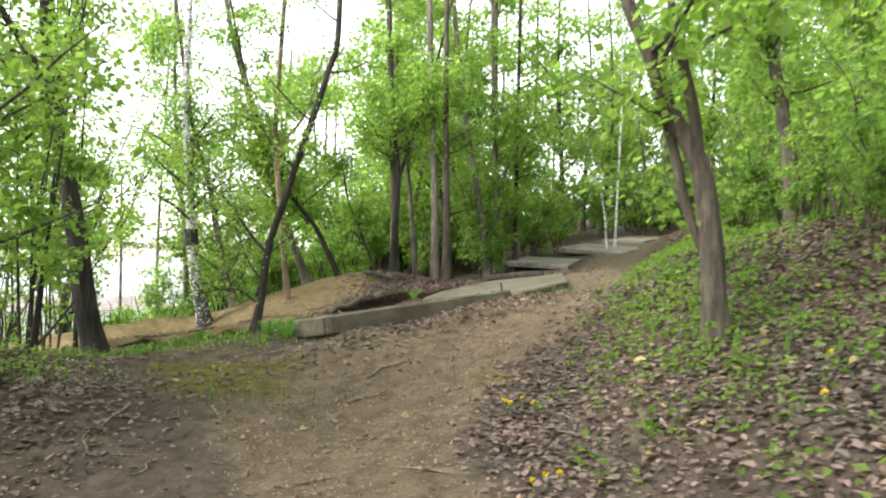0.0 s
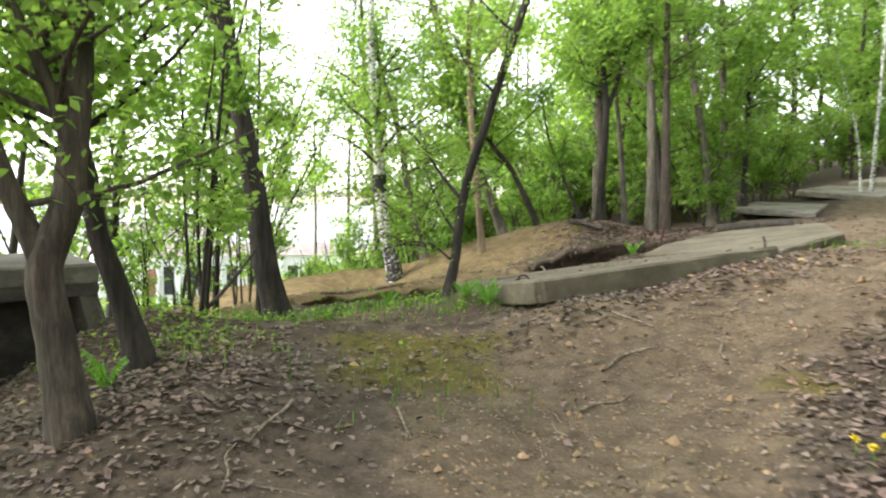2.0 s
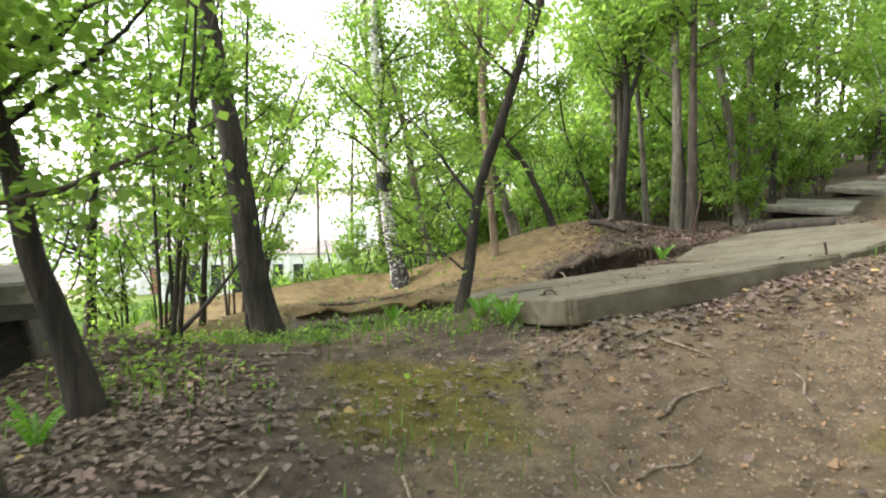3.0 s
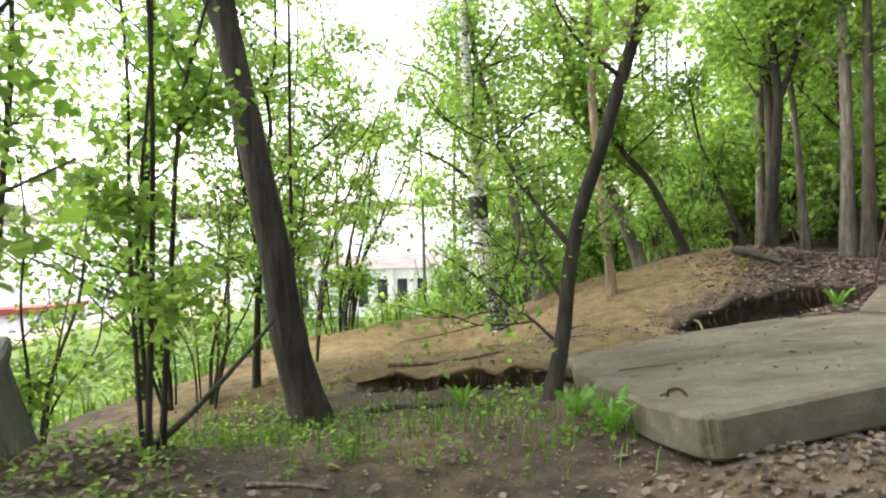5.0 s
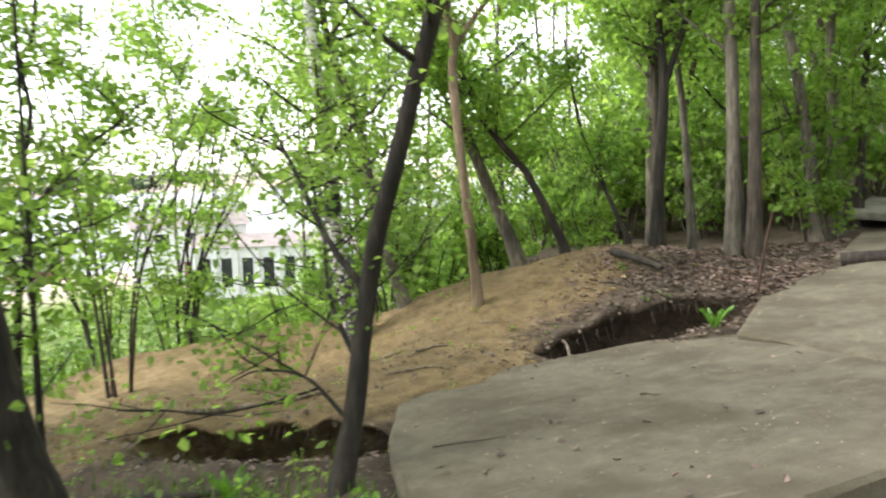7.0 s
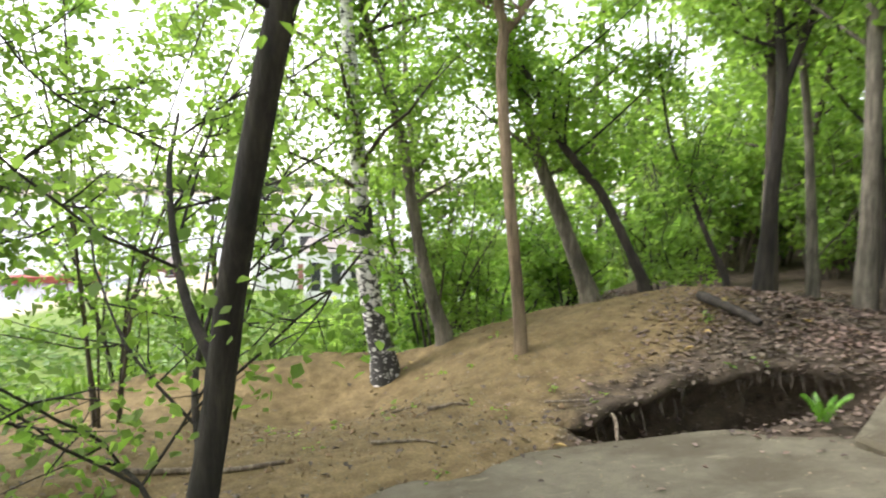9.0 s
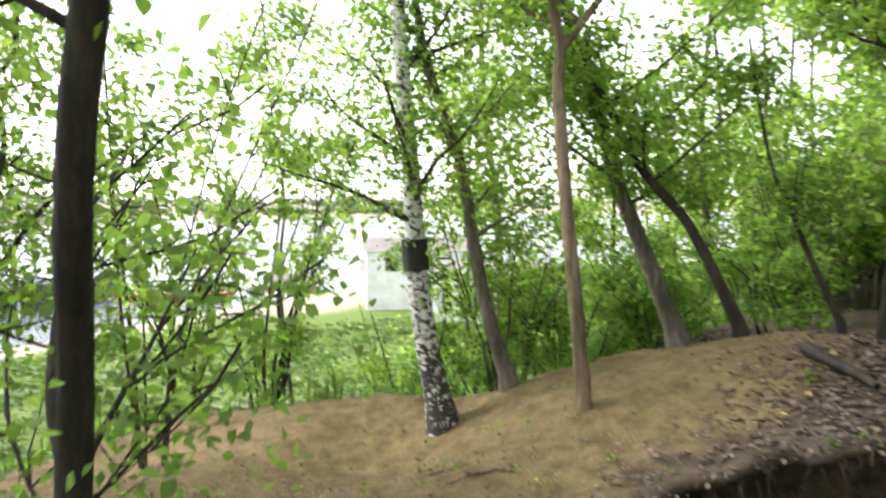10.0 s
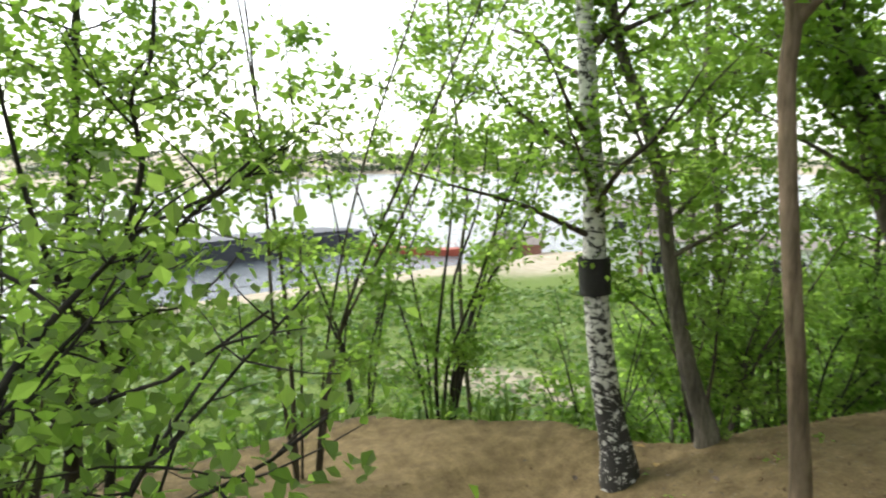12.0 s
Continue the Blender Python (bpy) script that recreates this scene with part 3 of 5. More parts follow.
tree("dark_tree", "dark-barked leaning tree forking high up beside the path", rooted(-6.12, 12.24, (-6.24, 12.11, 0.8), (-6.32, 12.02, 1.7), (-6.4, 11.9, 2.55), (-6.52, 11.78, 3.5), (-6.6, 11.7, 4.5), (-6.62, 11.6, 6.2), (-6.5, 11.4, 9.0)),
     0.185, 0.08, BARK_DARK, LEAF, 11, 12, (0.62, 0.98), (1.2, 2.4), 2800, 0.085, [([(-6.46, 11.84, 3.2), (-6.66, 11.64, 4.0), (-6.8, 11.48, 4.5), (-7.1, 11.1, 5.4), (-7.5, 10.9, 7.5)], 0.09, 0.03), ([(-6.58, 11.72, 4.2), (-6.4, 11.9, 4.7), (-6.1, 12.2, 5.3)], 0.04, 0.012)], flare=1.35)
tree("leaning_sapling", "slim dark tree leaning over the slab's corner", rooted(-4.06, 13.02, (-4.03, 13.15, 1.0), (-4.03, 13.25, 1.5), (-3.93, 13.27, 2.0), (-3.73, 13.25, 2.5), (-3.57, 13.27, 3.0), (-3.14, 13.41, 4.43), (-3.0, 13.46, 5.2), (-3.1, 13.6, 8.0)),
     0.066, 0.04, BARK_DARK, LEAF, 12, 22, (0.62, 0.98), (0.7, 1.5), 2500, 0.058,
     [([(-4.0, 13.25, 1.7), (-4.3, 13.25, 2.0), (-4.75, 13.4, 2.45), (-5.3, 13.7, 2.8)], 0.028, 0.008), ([(-4.05, 13.1, 0.95), (-4.4, 13.1, 1.15), (-4.9, 13.15, 1.1), (-5.4, 13.3, 0.9)], 0.016, 0.004), ([(-4.03, 13.2, 1.25), (-4.4, 13.35, 1.6), (-4.8, 13.7, 2.0), (-5.2, 14.0, 2.35)], 0.02, 0.005)])
tree("forked_tree", "grey-brown tree forking at knee height among dead leaves", rooted(-3.8, 8.05, (-3.89, 8.02, 0.84), (-3.92, 7.98, 1.3), (-3.85, 8.09, 1.7), (-3.83, 8.13, 2.05), (-3.8, 8.17, 2.5), (-3.78, 8.22, 3.6), (-3.7, 8.3, 5.2), (-3.6, 8.3, 7.3)),
     0.125, 0.05, BARK_BROWN, LEAF, 13, 16, (0.5, 0.98), (1.2, 2.5), 4300, 0.075, [([(-3.92, 7.98, 1.3), (-3.98, 7.89, 1.6), (-4.03, 7.8, 1.9), (-4.2, 7.6, 2.8), (-4.5, 7.4, 4.6), (-4.7, 7.4, 6.5)], 0.075, 0.03), ([(-3.83, 8.12, 2.0), (-3.86, 8.06, 2.28), (-3.94, 7.94, 2.66), (-4.06, 7.75, 3.3), (-4.3, 7.5, 5.0)], 0.06, 0.02)], flare=1.3)
tree("stooping_tree", "dark tree bending towards the river beside the forked one", rooted(-4.5, 9.05, (-4.59, 8.9, 1.05), (-4.65, 8.8, 1.44), (-4.69, 8.73, 1.96), (-4.8, 8.56, 2.78), (-5.2, 8.35, 4.3), (-5.5, 8.25, 6.4)),
     0.1, 0.05, BARK_DARK, LEAF, 14, 14, (0.5, 0.98), (1.2, 2.6), 3600, 0.085, flare=1.6)
birch = tree("birch", "white birch with a black painted band and black plated foot", rooted(-8.06, 17.58, (-8.22, 17.46, 0.85), (-8.3, 17.35, 1.8), (-8.34, 17.3, 2.9), (-8.4, 17.22, 4.0), (-8.42, 17.18, 5.2), (-8.3, 17.2, 10.0)),
             0.15, 0.06, BARK_BIRCH, LEAF, 15, 17, (0.3, 0.98), (1.2, 2.6), 4600, 0.075, flare=1.45, rough=0.03, limb_mat=BARK_BROWN)
line = spline([(-8.06, 17.58, 0.0), (-8.22, 17.46, 0.85), (-8.3, 17.35, 1.8), (-8.34, 17.3, 2.9)], 12)
band = np.array([q for q in line if 1.76 < q[2] < 2.24]) - np.array(birch.location)
v, f = tube(band, np.full(len(band), 0.151), 14)
part("painted_band", mesh_from("painted_band", v, f, [TAR], True), TAR, birch, "black painted band")
tree("grey_tree", "grey leaning tree at the brink of the bank", rooted(-7.82, 18.39, (-7.97, 18.2, 1.1), (-8.1, 18.04, 2.0), (-8.2, 17.93, 2.9), (-8.3, 17.75, 3.6), (-8.45, 17.5, 4.5), (-8.8, 17.2, 7.5)),
     0.095, 0.04, BARK_GREY, LEAF, 16, 10, (0.35, 0.98), (1.0, 2.2), 2600, 0.09)
tree("tan_trunk", "slim tan-barked tree growing out of the spoil mound", rooted(-6.16, 17.86, (-6.24, 17.79, 1.66), (-6.32, 17.71, 2.7), (-6.38, 17.66, 3.6), (-6.36, 17.66, 4.05), (-6.4, 17.6, 4.5), (-6.3, 17.6, 6.4), (-6.1, 17.5, 9.1)),
     0.073, 0.05, BARK_TAN, LEAF, 17, 7, (0.55, 0.98), (0.9, 2.0), 1500, 0.09, [([(-6.35, 17.68, 4.02), (-6.2, 17.84, 4.3), (-5.9, 18.1, 4.9), (-5.6, 18.3, 6.2)], 0.05, 0.015)], flare=1.25)
tree("leaning_tree", "grey tree leaning out of the mound's crest", rooted(-6.94, 20.42, (-7.25, 20.18, 1.75), (-7.47, 19.99, 2.45), (-7.62, 19.85, 3.0), (-7.75, 19.72, 3.75), (-7.92, 19.46, 4.6), (-8.5, 18.9, 7.4), (-8.8, 18.7, 10.4)),
     0.112, 0.051, BARK_GREY, LEAF, 18, 16, (0.25, 0.98), (1.0, 2.4), 4600, 0.09)
tree("leaning_tree", "dark slender tree leaning out of the mound's crest", rooted(-6.05, 20.32, (-6.35, 20.13, 1.81), (-6.61, 19.95, 2.39), (-6.9, 19.71, 2.82), (-7.13, 19.5, 3.25), (-7.27, 19.35, 3.73), (-7.5, 19.09, 4.3), (-7.9, 18.7, 6.0), (-8.3, 18.4, 8.3)),
     0.073, 0.029, BARK_DARK, LEAF_SHADE, 19, 16, (0.2, 0.98), (0.9, 2.2), 4600, 0.085)
tree("thin_leaning_tree", "thin dark stem leaning over the leafy berm", rooted(-5.2, 20.9, (-5.55, 20.69, 2.02), (-5.72, 20.6, 2.52), (-5.92, 20.47, 3.1), (-6.1, 20.3, 4.4)), 0.043, 0.015, BARK_DARK, LEAF_SHADE, 20, 5, (0.3, 0.98), (0.6, 1.3), 900, 0.08)
tree("y_tree", "dark tree dividing into a narrow Y", rooted(-5.05, 21.55, (-5.01, 21.57, 2.35), (-4.96, 21.59, 3.7), (-5.07, 21.56, 4.8), (-5.15, 21.52, 6.0), (-5.3, 21.4, 9.5), (-5.4, 21.3, 13.5)),
     0.099, 0.035, BARK_DARK, LEAF, 21, 14, (0.4, 0.98), (1.0, 2.4), 4200, 0.1, [([(-4.97, 21.59, 3.65), (-4.75, 21.66, 4.4), (-4.5, 21.73, 5.25), (-4.26, 21.79, 5.95), (-3.6, 22.0, 9.0), (-3.3, 22.2, 12.5)], 0.062, 0.022)])
tree("grey_tree", "straight grey tree behind the Y-shaped one", rooted(-4.75, 22.68, (-4.96, 22.63, 3.29), (-5.19, 22.55, 4.98), (-5.6, 22.4, 8.0), (-5.9, 22.3, 12)), 0.074, 0.030, BARK_GREY, LEAF, 22, 8, (0.4, 0.98), (0.9, 2.0), 1800, 0.1)
tree("grey_tree", "straight grey-brown tree on the leafy berm", rooted(-5.25, 22.3, (-5.3, 22.2, 3.6), (-5.4, 22.1, 5.4), (-5.7, 22, 12)), 0.109, 0.045, BARK_BROWN, LEAF, 23, 9, (0.4, 0.98), (1.0, 2.2), 2000, 0.1)
tree("tall_tree", "tall straight grey tree, one of a close pair", rooted(-3.78, 21.36, (-3.85, 21.33, 3.49), (-3.94, 21.3, 5.11), (-4.1, 21.2, 9), (-4.3, 21.1, 14)), 0.105, 0.061, BARK_GREY, LEAF, 24, 10, (0.35, 0.98), (1.1, 2.4), 2200, 0.11,
     [([(-3.8, 21.32, 4.0), (-4.4, 21.4, 4.5), (-5.1, 21.5, 5.2), (-5.7, 21.6, 6.2)], 0.032, 0.01)])
tree("tall_tree", "tall straight brown tree, one of a close pair", rooted(-3.5, 21.4, (-3.55, 21.38, 3.49), (-3.6, 21.36, 5.77), (-3.7, 21.3, 13.5)), 0.1, 0.051, BARK_BROWN, LEAF, 25, 9, (0.4, 0.98), (1.0, 2.2), 2000, 0.11)
for k, (x, y, dx, r, m, lab) in enumerate(((-2.95, 24.1, -1.0, 0.13, BARK_GREY, "grey tree leaning away from the path"), (-2.85, 25.0, -0.3, 0.12, BARK_GREY, "straight grey tree behind the slabs"),
                                           (-2.55, 26.0, 0.0, 0.08, BARK_DARK, "slim dark tree behind the slabs"), (-3.4, 27.5, -0.2, 0.12, BARK_BROWN, "brown tree deep in the wood"),
                                           (-4.4, 25.0, -0.7, 0.1, BARK_DARK, "dark leaning tree deep in the wood"))):
    z = gz(x, y)
    tree("wood_tree", lab, [(x, y, z), (x + 0.4 * dx, y, z + 2.5), (x + dx, y, z + 5.8), (x + 1.7 * dx, y + 0.2, z + 12)], r, 0.05, m, LEAF, 30 + k, 10, (0.25, 0.98), (1.2, 2.6), 2600, 0.13)
z = gz(0.45, 30.5)
tree("birch", "far slender white birch beside the rising path", [(0.36, 30.5, z), (0.44, 30.5, z + 3), (0.5, 30.5, z + 6), (0.45, 30.5, z + 9), (0.5, 30.5, z + 13)], 0.05, 0.025, BARK_BIRCH_FAR, LEAF_PALE, 41, 9, (0.3, 0.98), (1.0, 2.0), 1500, 0.13)
tree("birch", "far thin white birch leaning over the path", [(0.1, 30.2, gz(0.1, 30.2)), (-0.1, 30.2, z + 1.8), (-0.75, 30.1, z + 4.2)], 0.035, 0.015, BARK_BIRCH_FAR, LEAF_PALE, 42, 6, (0.3, 0.98), (0.8, 1.6), 700, 0.13)

# ---- the bank on the uphill side ----
tree("twin_stem_tree", "grey-brown tree with two stems parting at head height", rooted(2.1, 10.2, (2.07, 10.2, 1.5), (2.04, 10.21, 1.95), (1.96, 10.21, 2.5), (1.86, 10.21, 2.76), (1.65, 10.21, 3.13), (1.5, 10.2, 3.58), (1.3, 10.17, 4.06), (0.9, 10.1, 5.4), (0.6, 10, 8)),
     0.115, 0.045, BARK_BROWN, LEAF, 51, 8, (0.6, 0.98), (1.0, 2.2), 1800, 0.1, [([(1.93, 10.21, 2.6), (1.88, 10.21, 3.05), (1.77, 10.21, 3.55), (1.67, 10.21, 4.04), (1.5, 10.2, 7.0)], 0.062, 0.03), ([(2.04, 10.24, 1.75), (1.84, 10.25, 2.22), (1.73, 10.25, 2.71), (1.62, 10.22, 3.1)], 0.045, 0.04)], flare=1.35)
tree("bank_tree", "straight brown tree on the leafy bank", rooted(4.05, 17.5, (3.9, 17.6, 3.8), (3.68, 17.7, 5.2), (3.4, 17.73, 6.5), (3.0, 17.7, 11)), 0.16, 0.06, BARK_BROWN, LEAF, 52, 10, (0.35, 0.98), (1.2, 2.6), 2600, 0.11)
for k, (x, y, dx) in enumerate(((6.9, 19.6, -0.2), (7.4, 16.4, -0.6), (6.6, 24.5, 0.3), (9.2, 21.5, -0.4))):
    z = gz(x, y)
    tree("bank_tree", "slim tree among the undergrowth of the bank", [(x, y, z), (x + 0.3 * dx, y, z + 2), (x + dx, y, z + 4.5), (x + 1.5 * dx, y, z + 8.5)], 0.09, 0.03, BARK_BROWN, LEAF, 60 + k, 10, (0.15, 0.98), (1.2, 2.4), 2400, 0.11)


# ---- shrubs and saplings on the brink ----
def shrub(label, x, y, n, height, seed, leaves, leaf, spread=0.55, mat=BARK_BROWN, lm=LEAF, twigs=4, name="shrub", joined=False, thick=0.024):
    """Many thin stems from one foot."""
    rng = np.random.default_rng(seed)
    z = gz(x, y)
    stems = []
    for k in range(n):
        az, s = rng.uniform(0, 6.28), spread * rng.uniform(0.3, 1.1)
        h = height * rng.uniform(0.65, 1.05)
        ox, oy = 0.12 * math.cos(az), 0.12 * math.sin(az)
        pts = [(x + ox, y + oy, z - 0.1)]
        for t, u in ((0.25, 0.12), (0.5, 0.36), (0.75, 0.66), (1.0, 0.95)):
            pts.append((x + ox + s * math.cos(az) * h * u + rng.normal(0, 0.07), y + oy + s * math.sin(az) * h * u + rng.normal(0, 0.07), z + t * h))
        stems.append((pts, thick * rng.uniform(0.5, 1.3), 0.25 * thick))
    p0, a, b = stems[0]
    return tree(name, label, p0, a, b, mat, lm, seed, n * 3, (0.3, 0.98), (0.35, 0.85), leaves, leaf, stems[1:], twigs, 0.7, 6, "shrub", cloud=0.12, flare=1.1, rough=0.03, joined=joined)


shrub("many-stemmed open shrub in young leaf on the brink", -11.2, 16.7, 9, 5.6, 71, 4200, 0.08, 0.45, BARK_DARK, thick=0.032)
shrub("many-stemmed shrub leaning over the bank", -11.6, 15.7, 6, 5.4, 72, 2600, 0.08, 0.5, BARK_DARK, thick=0.028)
shrub("low leafy shrub at the brink", -9.0, 20.2, 7, 3.0, 73, 1500, 0.07)
shrub("leafy shrub below the mound", -8.6, 19.0, 7, 2.8, 74, 1700, 0.08)
shrub("thin-stemmed shrub beside the concrete block", -5.55, 10.4, 4, 5.0, 75, 2300, 0.08, 0.3, BARK_DARK)
shrub("thin-stemmed shrub on the ridge", -8.2, 12.3, 6, 3.0, 76, 900, 0.08, 0.5)
shrub("leafy shrub behind the dark tree", -8.6, 10.6, 7, 3.4, 77, 1500, 0.085)
shrub("leafy shrub overhanging the bank", -8.9, 12.3, 5, 1.8, 78, 800, 0.085, 0.7, BARK_DARK)
for k, (x, y, h) in enumerate(((-9.0, 22.4, 3.4), (-7.6, 24.6, 3.2), (-6.9, 27.5, 3.4), (-9.9, 21.6, 3.0), (-8.6, 26.4, 3.6), (-5.2, 28.0, 2.8), (-10.8, 23.5, 3.4), (-4.2, 29.5, 2.6), (-10.0, 28.0, 3.6), (-7.8, 30.5, 3.4), (-8.2, 21.6, 1.6), (-7.0, 22.6, 1.6))):
    shrub("green understorey shrub behind the mound", x, y, 6, h, 90 + k, 1500, 0.1, 0.6, BARK_DARK, LEAF)
tree("young_tree", "tall young tree with a leafy crown below the brink", rooted(-9.4, 10.4, (-9.3, 10.7, 2.0), (-9.2, 10.9, 4.0), (-9.3, 11.0, 7.0)), 0.06, 0.015, BARK_DARK, LEAF, 83, 12, (0.45, 0.98), (1.0, 2.2), 1700, 0.095)
tree("young_tree", "tall young tree with a thin crown below the brink", rooted(-11.9, 17.5, (-11.7, 17.1, 1.2), (-11.75, 17.2, 2.6), (-11.5, 16.9, 4.0), (-11.6, 16.7, 7.0)), 0.035, 0.012, BARK_GREY, LEAF, 84, 14, (0.5, 0.98), (1.0, 2.0), 3000, 0.09)
tree("young_tree", "tall spreading young tree on the bank below the brink", rooted(-10.0, 12.4, (-9.9, 12.5, 2.0), (-9.8, 12.7, 4.2), (-9.9, 12.8, 8.0)), 0.075, 0.02, BARK_DARK, LEAF_SHADE, 85, 30, (0.12, 0.98), (1.4, 2.6), 7000, 0.09, cloud=0.22)
tree("young_tree", "tall thin young tree with a high sparse crown", rooted(-12.5, 21.5, (-12.4, 21.4, 2.0), (-12.2, 21.3, 4.4), (-12.0, 21.2, 8.0)), 0.06, 0.02, BARK_GREY, LEAF, 86, 14, (0.6, 0.98), (1.2, 2.6), 2600, 0.085, cloud=0.2)
for k, (x, y, h) in enumerate(((-9.4, 19.6, 3.6), (-10.6, 20.6, 4.4), (-11.6, 22.2, 4.6), (-10.2, 18.6, 3.0), (-12.4, 19.8, 4.6), (-9.2, 20.8, 3.4))):
    shrub("dense leafy shrub on the bank below the mound", x, y, 7, h, 130 + k, 2300, 0.09, 0.55, BARK_DARK, LEAF if k % 2 else LEAF_SHADE)
tree("young_tree", "tall leafy tree on the bank below the mound", rooted(-11.0, 21.0, (-11.1, 20.9, 2.0), (-11.3, 20.7, 4.5), (-11.4, 20.6, 9.0)), 0.1, 0.03, BARK_GREY, LEAF, 87, 18, (0.3, 0.98), (1.4, 2.8), 4600, 0.11, cloud=0.22)
shrub("tall open shrub with airy sprays of leaf above the brink", -9.5, 14.7, 6, 7.2, 88, 2600, 0.085, 0.42)
# young trees that overhang the brink where the walk ends
tree("young_tree", "young leafy tree with crooked dark stems on the brink", rooted(-8.25, 13.0, (-8.26, 13.1, 1.19), (-8.28, 13.22, 1.64), (-8.3, 13.3, 2.09), (-8.29, 13.25, 2.45), (-8.31, 13.38, 3.01), (-8.3, 13.33, 3.53), (-8.32, 13.5, 4.0), (-8.4, 13.6, 6.5)), 0.04, 0.014, BARK_DARK, LEAF, 81, 28, (0.15, 0.98), (0.7, 1.8), 3600, 0.08,
     [([(-8.3, 13.3, 2.0), (-8.32, 13.69, 2.57), (-8.28, 14.17, 2.93), (-8.3, 14.5, 3.2)], 0.03, 0.008), ([(-8.26, 13.15, 1.4), (-8.0, 12.8, 2.2), (-7.9, 12.6, 3.2), (-8.0, 12.4, 4.6)], 0.035, 0.01)])
tree("young_tree", "young leafy tree beside the path's edge", rooted(-6.9, 12.6, (-6.95, 12.65, 1.0), (-7.0, 12.7, 2.2), (-6.9, 12.7, 4.5)), 0.035, 0.012, BARK_DARK, LEAF, 82, 10, (0.15, 0.98), (0.7, 1.6), 700, 0.09)


# ---- deep wood ----
def copies(protos, spots, seed, low=0.8, high=1.25, sink=0.0):
    rng = random.Random(seed)
    for k, (x, y) in enumerate(spots):
        s = rng.uniform(low, high)
        o = copy_thing(protos[k % len(protos)], Matrix.Translation((x, y, gz(x, y) - sink)) @ Matrix.Rotation(rng.uniform(0, 6.28), 4, "Z"))
        o.scale = (s, s, s * rng.uniform(0.9, 1.15))


protos, bushes = [], []
for k in range(4):
    x, y = (-8.5, 30.0) if k == 0 else (-2.0 - 3 * k, 34.0 + 2 * k)
    z = gz(x, y)
    protos.append(tree("forest_tree", "leafy tree of the wood, some copies added out of view for shade", [(x, y, z), (x + 0.2, y, z + 2.5), (x - 0.15 * k, y + 0.3, z + 6), (x, y, z + 11)], 0.13, 0.04, (BARK_BROWN, BARK_GREY)[k % 2], LEAF, 200 + k, 16, (0.15, 0.98), (1.4, 3.2),
                       2700, 0.2, twigs=5, sides=7, group="trees of the wood", cloud=0.34, joined=True))
for k in range(3):
    x, y = -9.5 - 2.2 * k, 26.0 + k
    bushes.append(shrub("dense green undergrowth bush in the wood", x, y, 6, 2.6, 220 + k, 760, 0.15, 0.75, BARK_BROWN, (LEAF, LEAF_PALE, LEAF)[k], 4, "undergrowth_bush", True))
    tagged(bushes[-1], group="undergrowth of the wood")
rng = random.Random(7)
spots, low_spots = [], []
while len(spots) < 64:
    x, y = rng.uniform(-16, 22), rng.uniform(12, 58)
    d = x - float(path_x(y))
    if (d > 4.6 and (y > 22 or d > 7)) or (d < -4 and y > 24.5 and x > -5 - 0.30 * y) or (y > 44 and x > -18):
        if all((x - a) ** 2 + (y - b) ** 2 > 3.2 for a, b in spots):
            spots.append((x, y))
while len(low_spots) < 120:
    x, y = rng.uniform(-16, 18), rng.uniform(11, 50)
    d = x - float(path_x(y))
    if (3.4 + 0.02 * y < d < 14 and (y > 15 or d > 5.5)) or (-14 < d < -2.6 and y > 23.5) or y > 42:
        low_spots.append((x, y))
bank_spots = []
while len(bank_spots) < 30:
    x, y = rng.uniform(3, 12), rng.uniform(12, 24)
    if x - float(path_x(y)) > 2.4 + 0.12 * max(0, 17 - y) * 3:
        bank_spots.append((x, y))
copies(bushes, bank_spots, 5, 0.35, 0.7, 0.05)
copies(protos, spots, 1)
copies(protos, [(4.4, 37.0), (5.6, 42.0), (3.6, 47.0), (6.4, 36.0)], 9, 0.9, 1.2)
end_spots = [(rng.uniform(-3, 12), rng.uniform(38, 56)) for k in range(13)]
copies(protos, end_spots, 6, 0.9, 1.3)
copies(bushes, [(rng.uniform(-3, 10), rng.uniform(35, 44)) for k in range(22)], 7, 0.7, 1.3)
# added trees out of view, whose crowns shade the near ground
copies(protos, [(-7.0, 4.6), (-9.0, 7.2), (-3.8, 2.2), (-2.0, -2.0), (4.4, 1.0), (6.4, 4.8), (2.6, -3.5), (-6.5, -0.5), (8.5, 8.0), (-11.0, 4.0), (7.0, 11.0)], 8, 0.85, 1.1)
copies(bushes, low_spots, 2, 0.6, 1.2, 0.05)
crest, glade = [], []
for k in range(34):
    y = rng.uniform(13.5, 34)
    crest.append((float(path_x(y)) + rng.uniform(2.6, 7.5) + 0.12 * max(0, 18 - y), y))
for k in range(16):
    glade.append((rng.uniform(-9.5, -3.2), rng.uniform(25, 34)))
copies(bushes, crest, 15, 0.4, 0.8, 0.05)
copies(bushes, glade, 16, 0.9, 1.4, 0.05)
# the slope below the brink
slope = []
for k in range(26):
    x, y = rng.uniform(-48, -18), rng.uniform(0, 40)
    slope.append((x, y))
while len(slope) < 60:
    x, y = rng.uniform(-24, -11.5), rng.uniform(8, 44)
    if x < float(edge_x(y)) - 1.8 and (y > 21 or x < -15):
        slope.append((x, y))
slope = [(x, y) for x, y in slope if not (abs(x + y - 5.0) < 2.6 and x > -30)]
copies(bushes, slope, 3, 0.6, 1.05, 0.1)
for k, (x, y) in enumerate(((-13.5, 27.0), (-16.0, 24.0), (-12.5, 31.0), (-17.5, 30.0), (-19.0, 36.0), (-14.0, 37.0))):
    copies([protos[k % 4]], [(x, y)], 10 + k, 0.75, 0.95, 0.1)


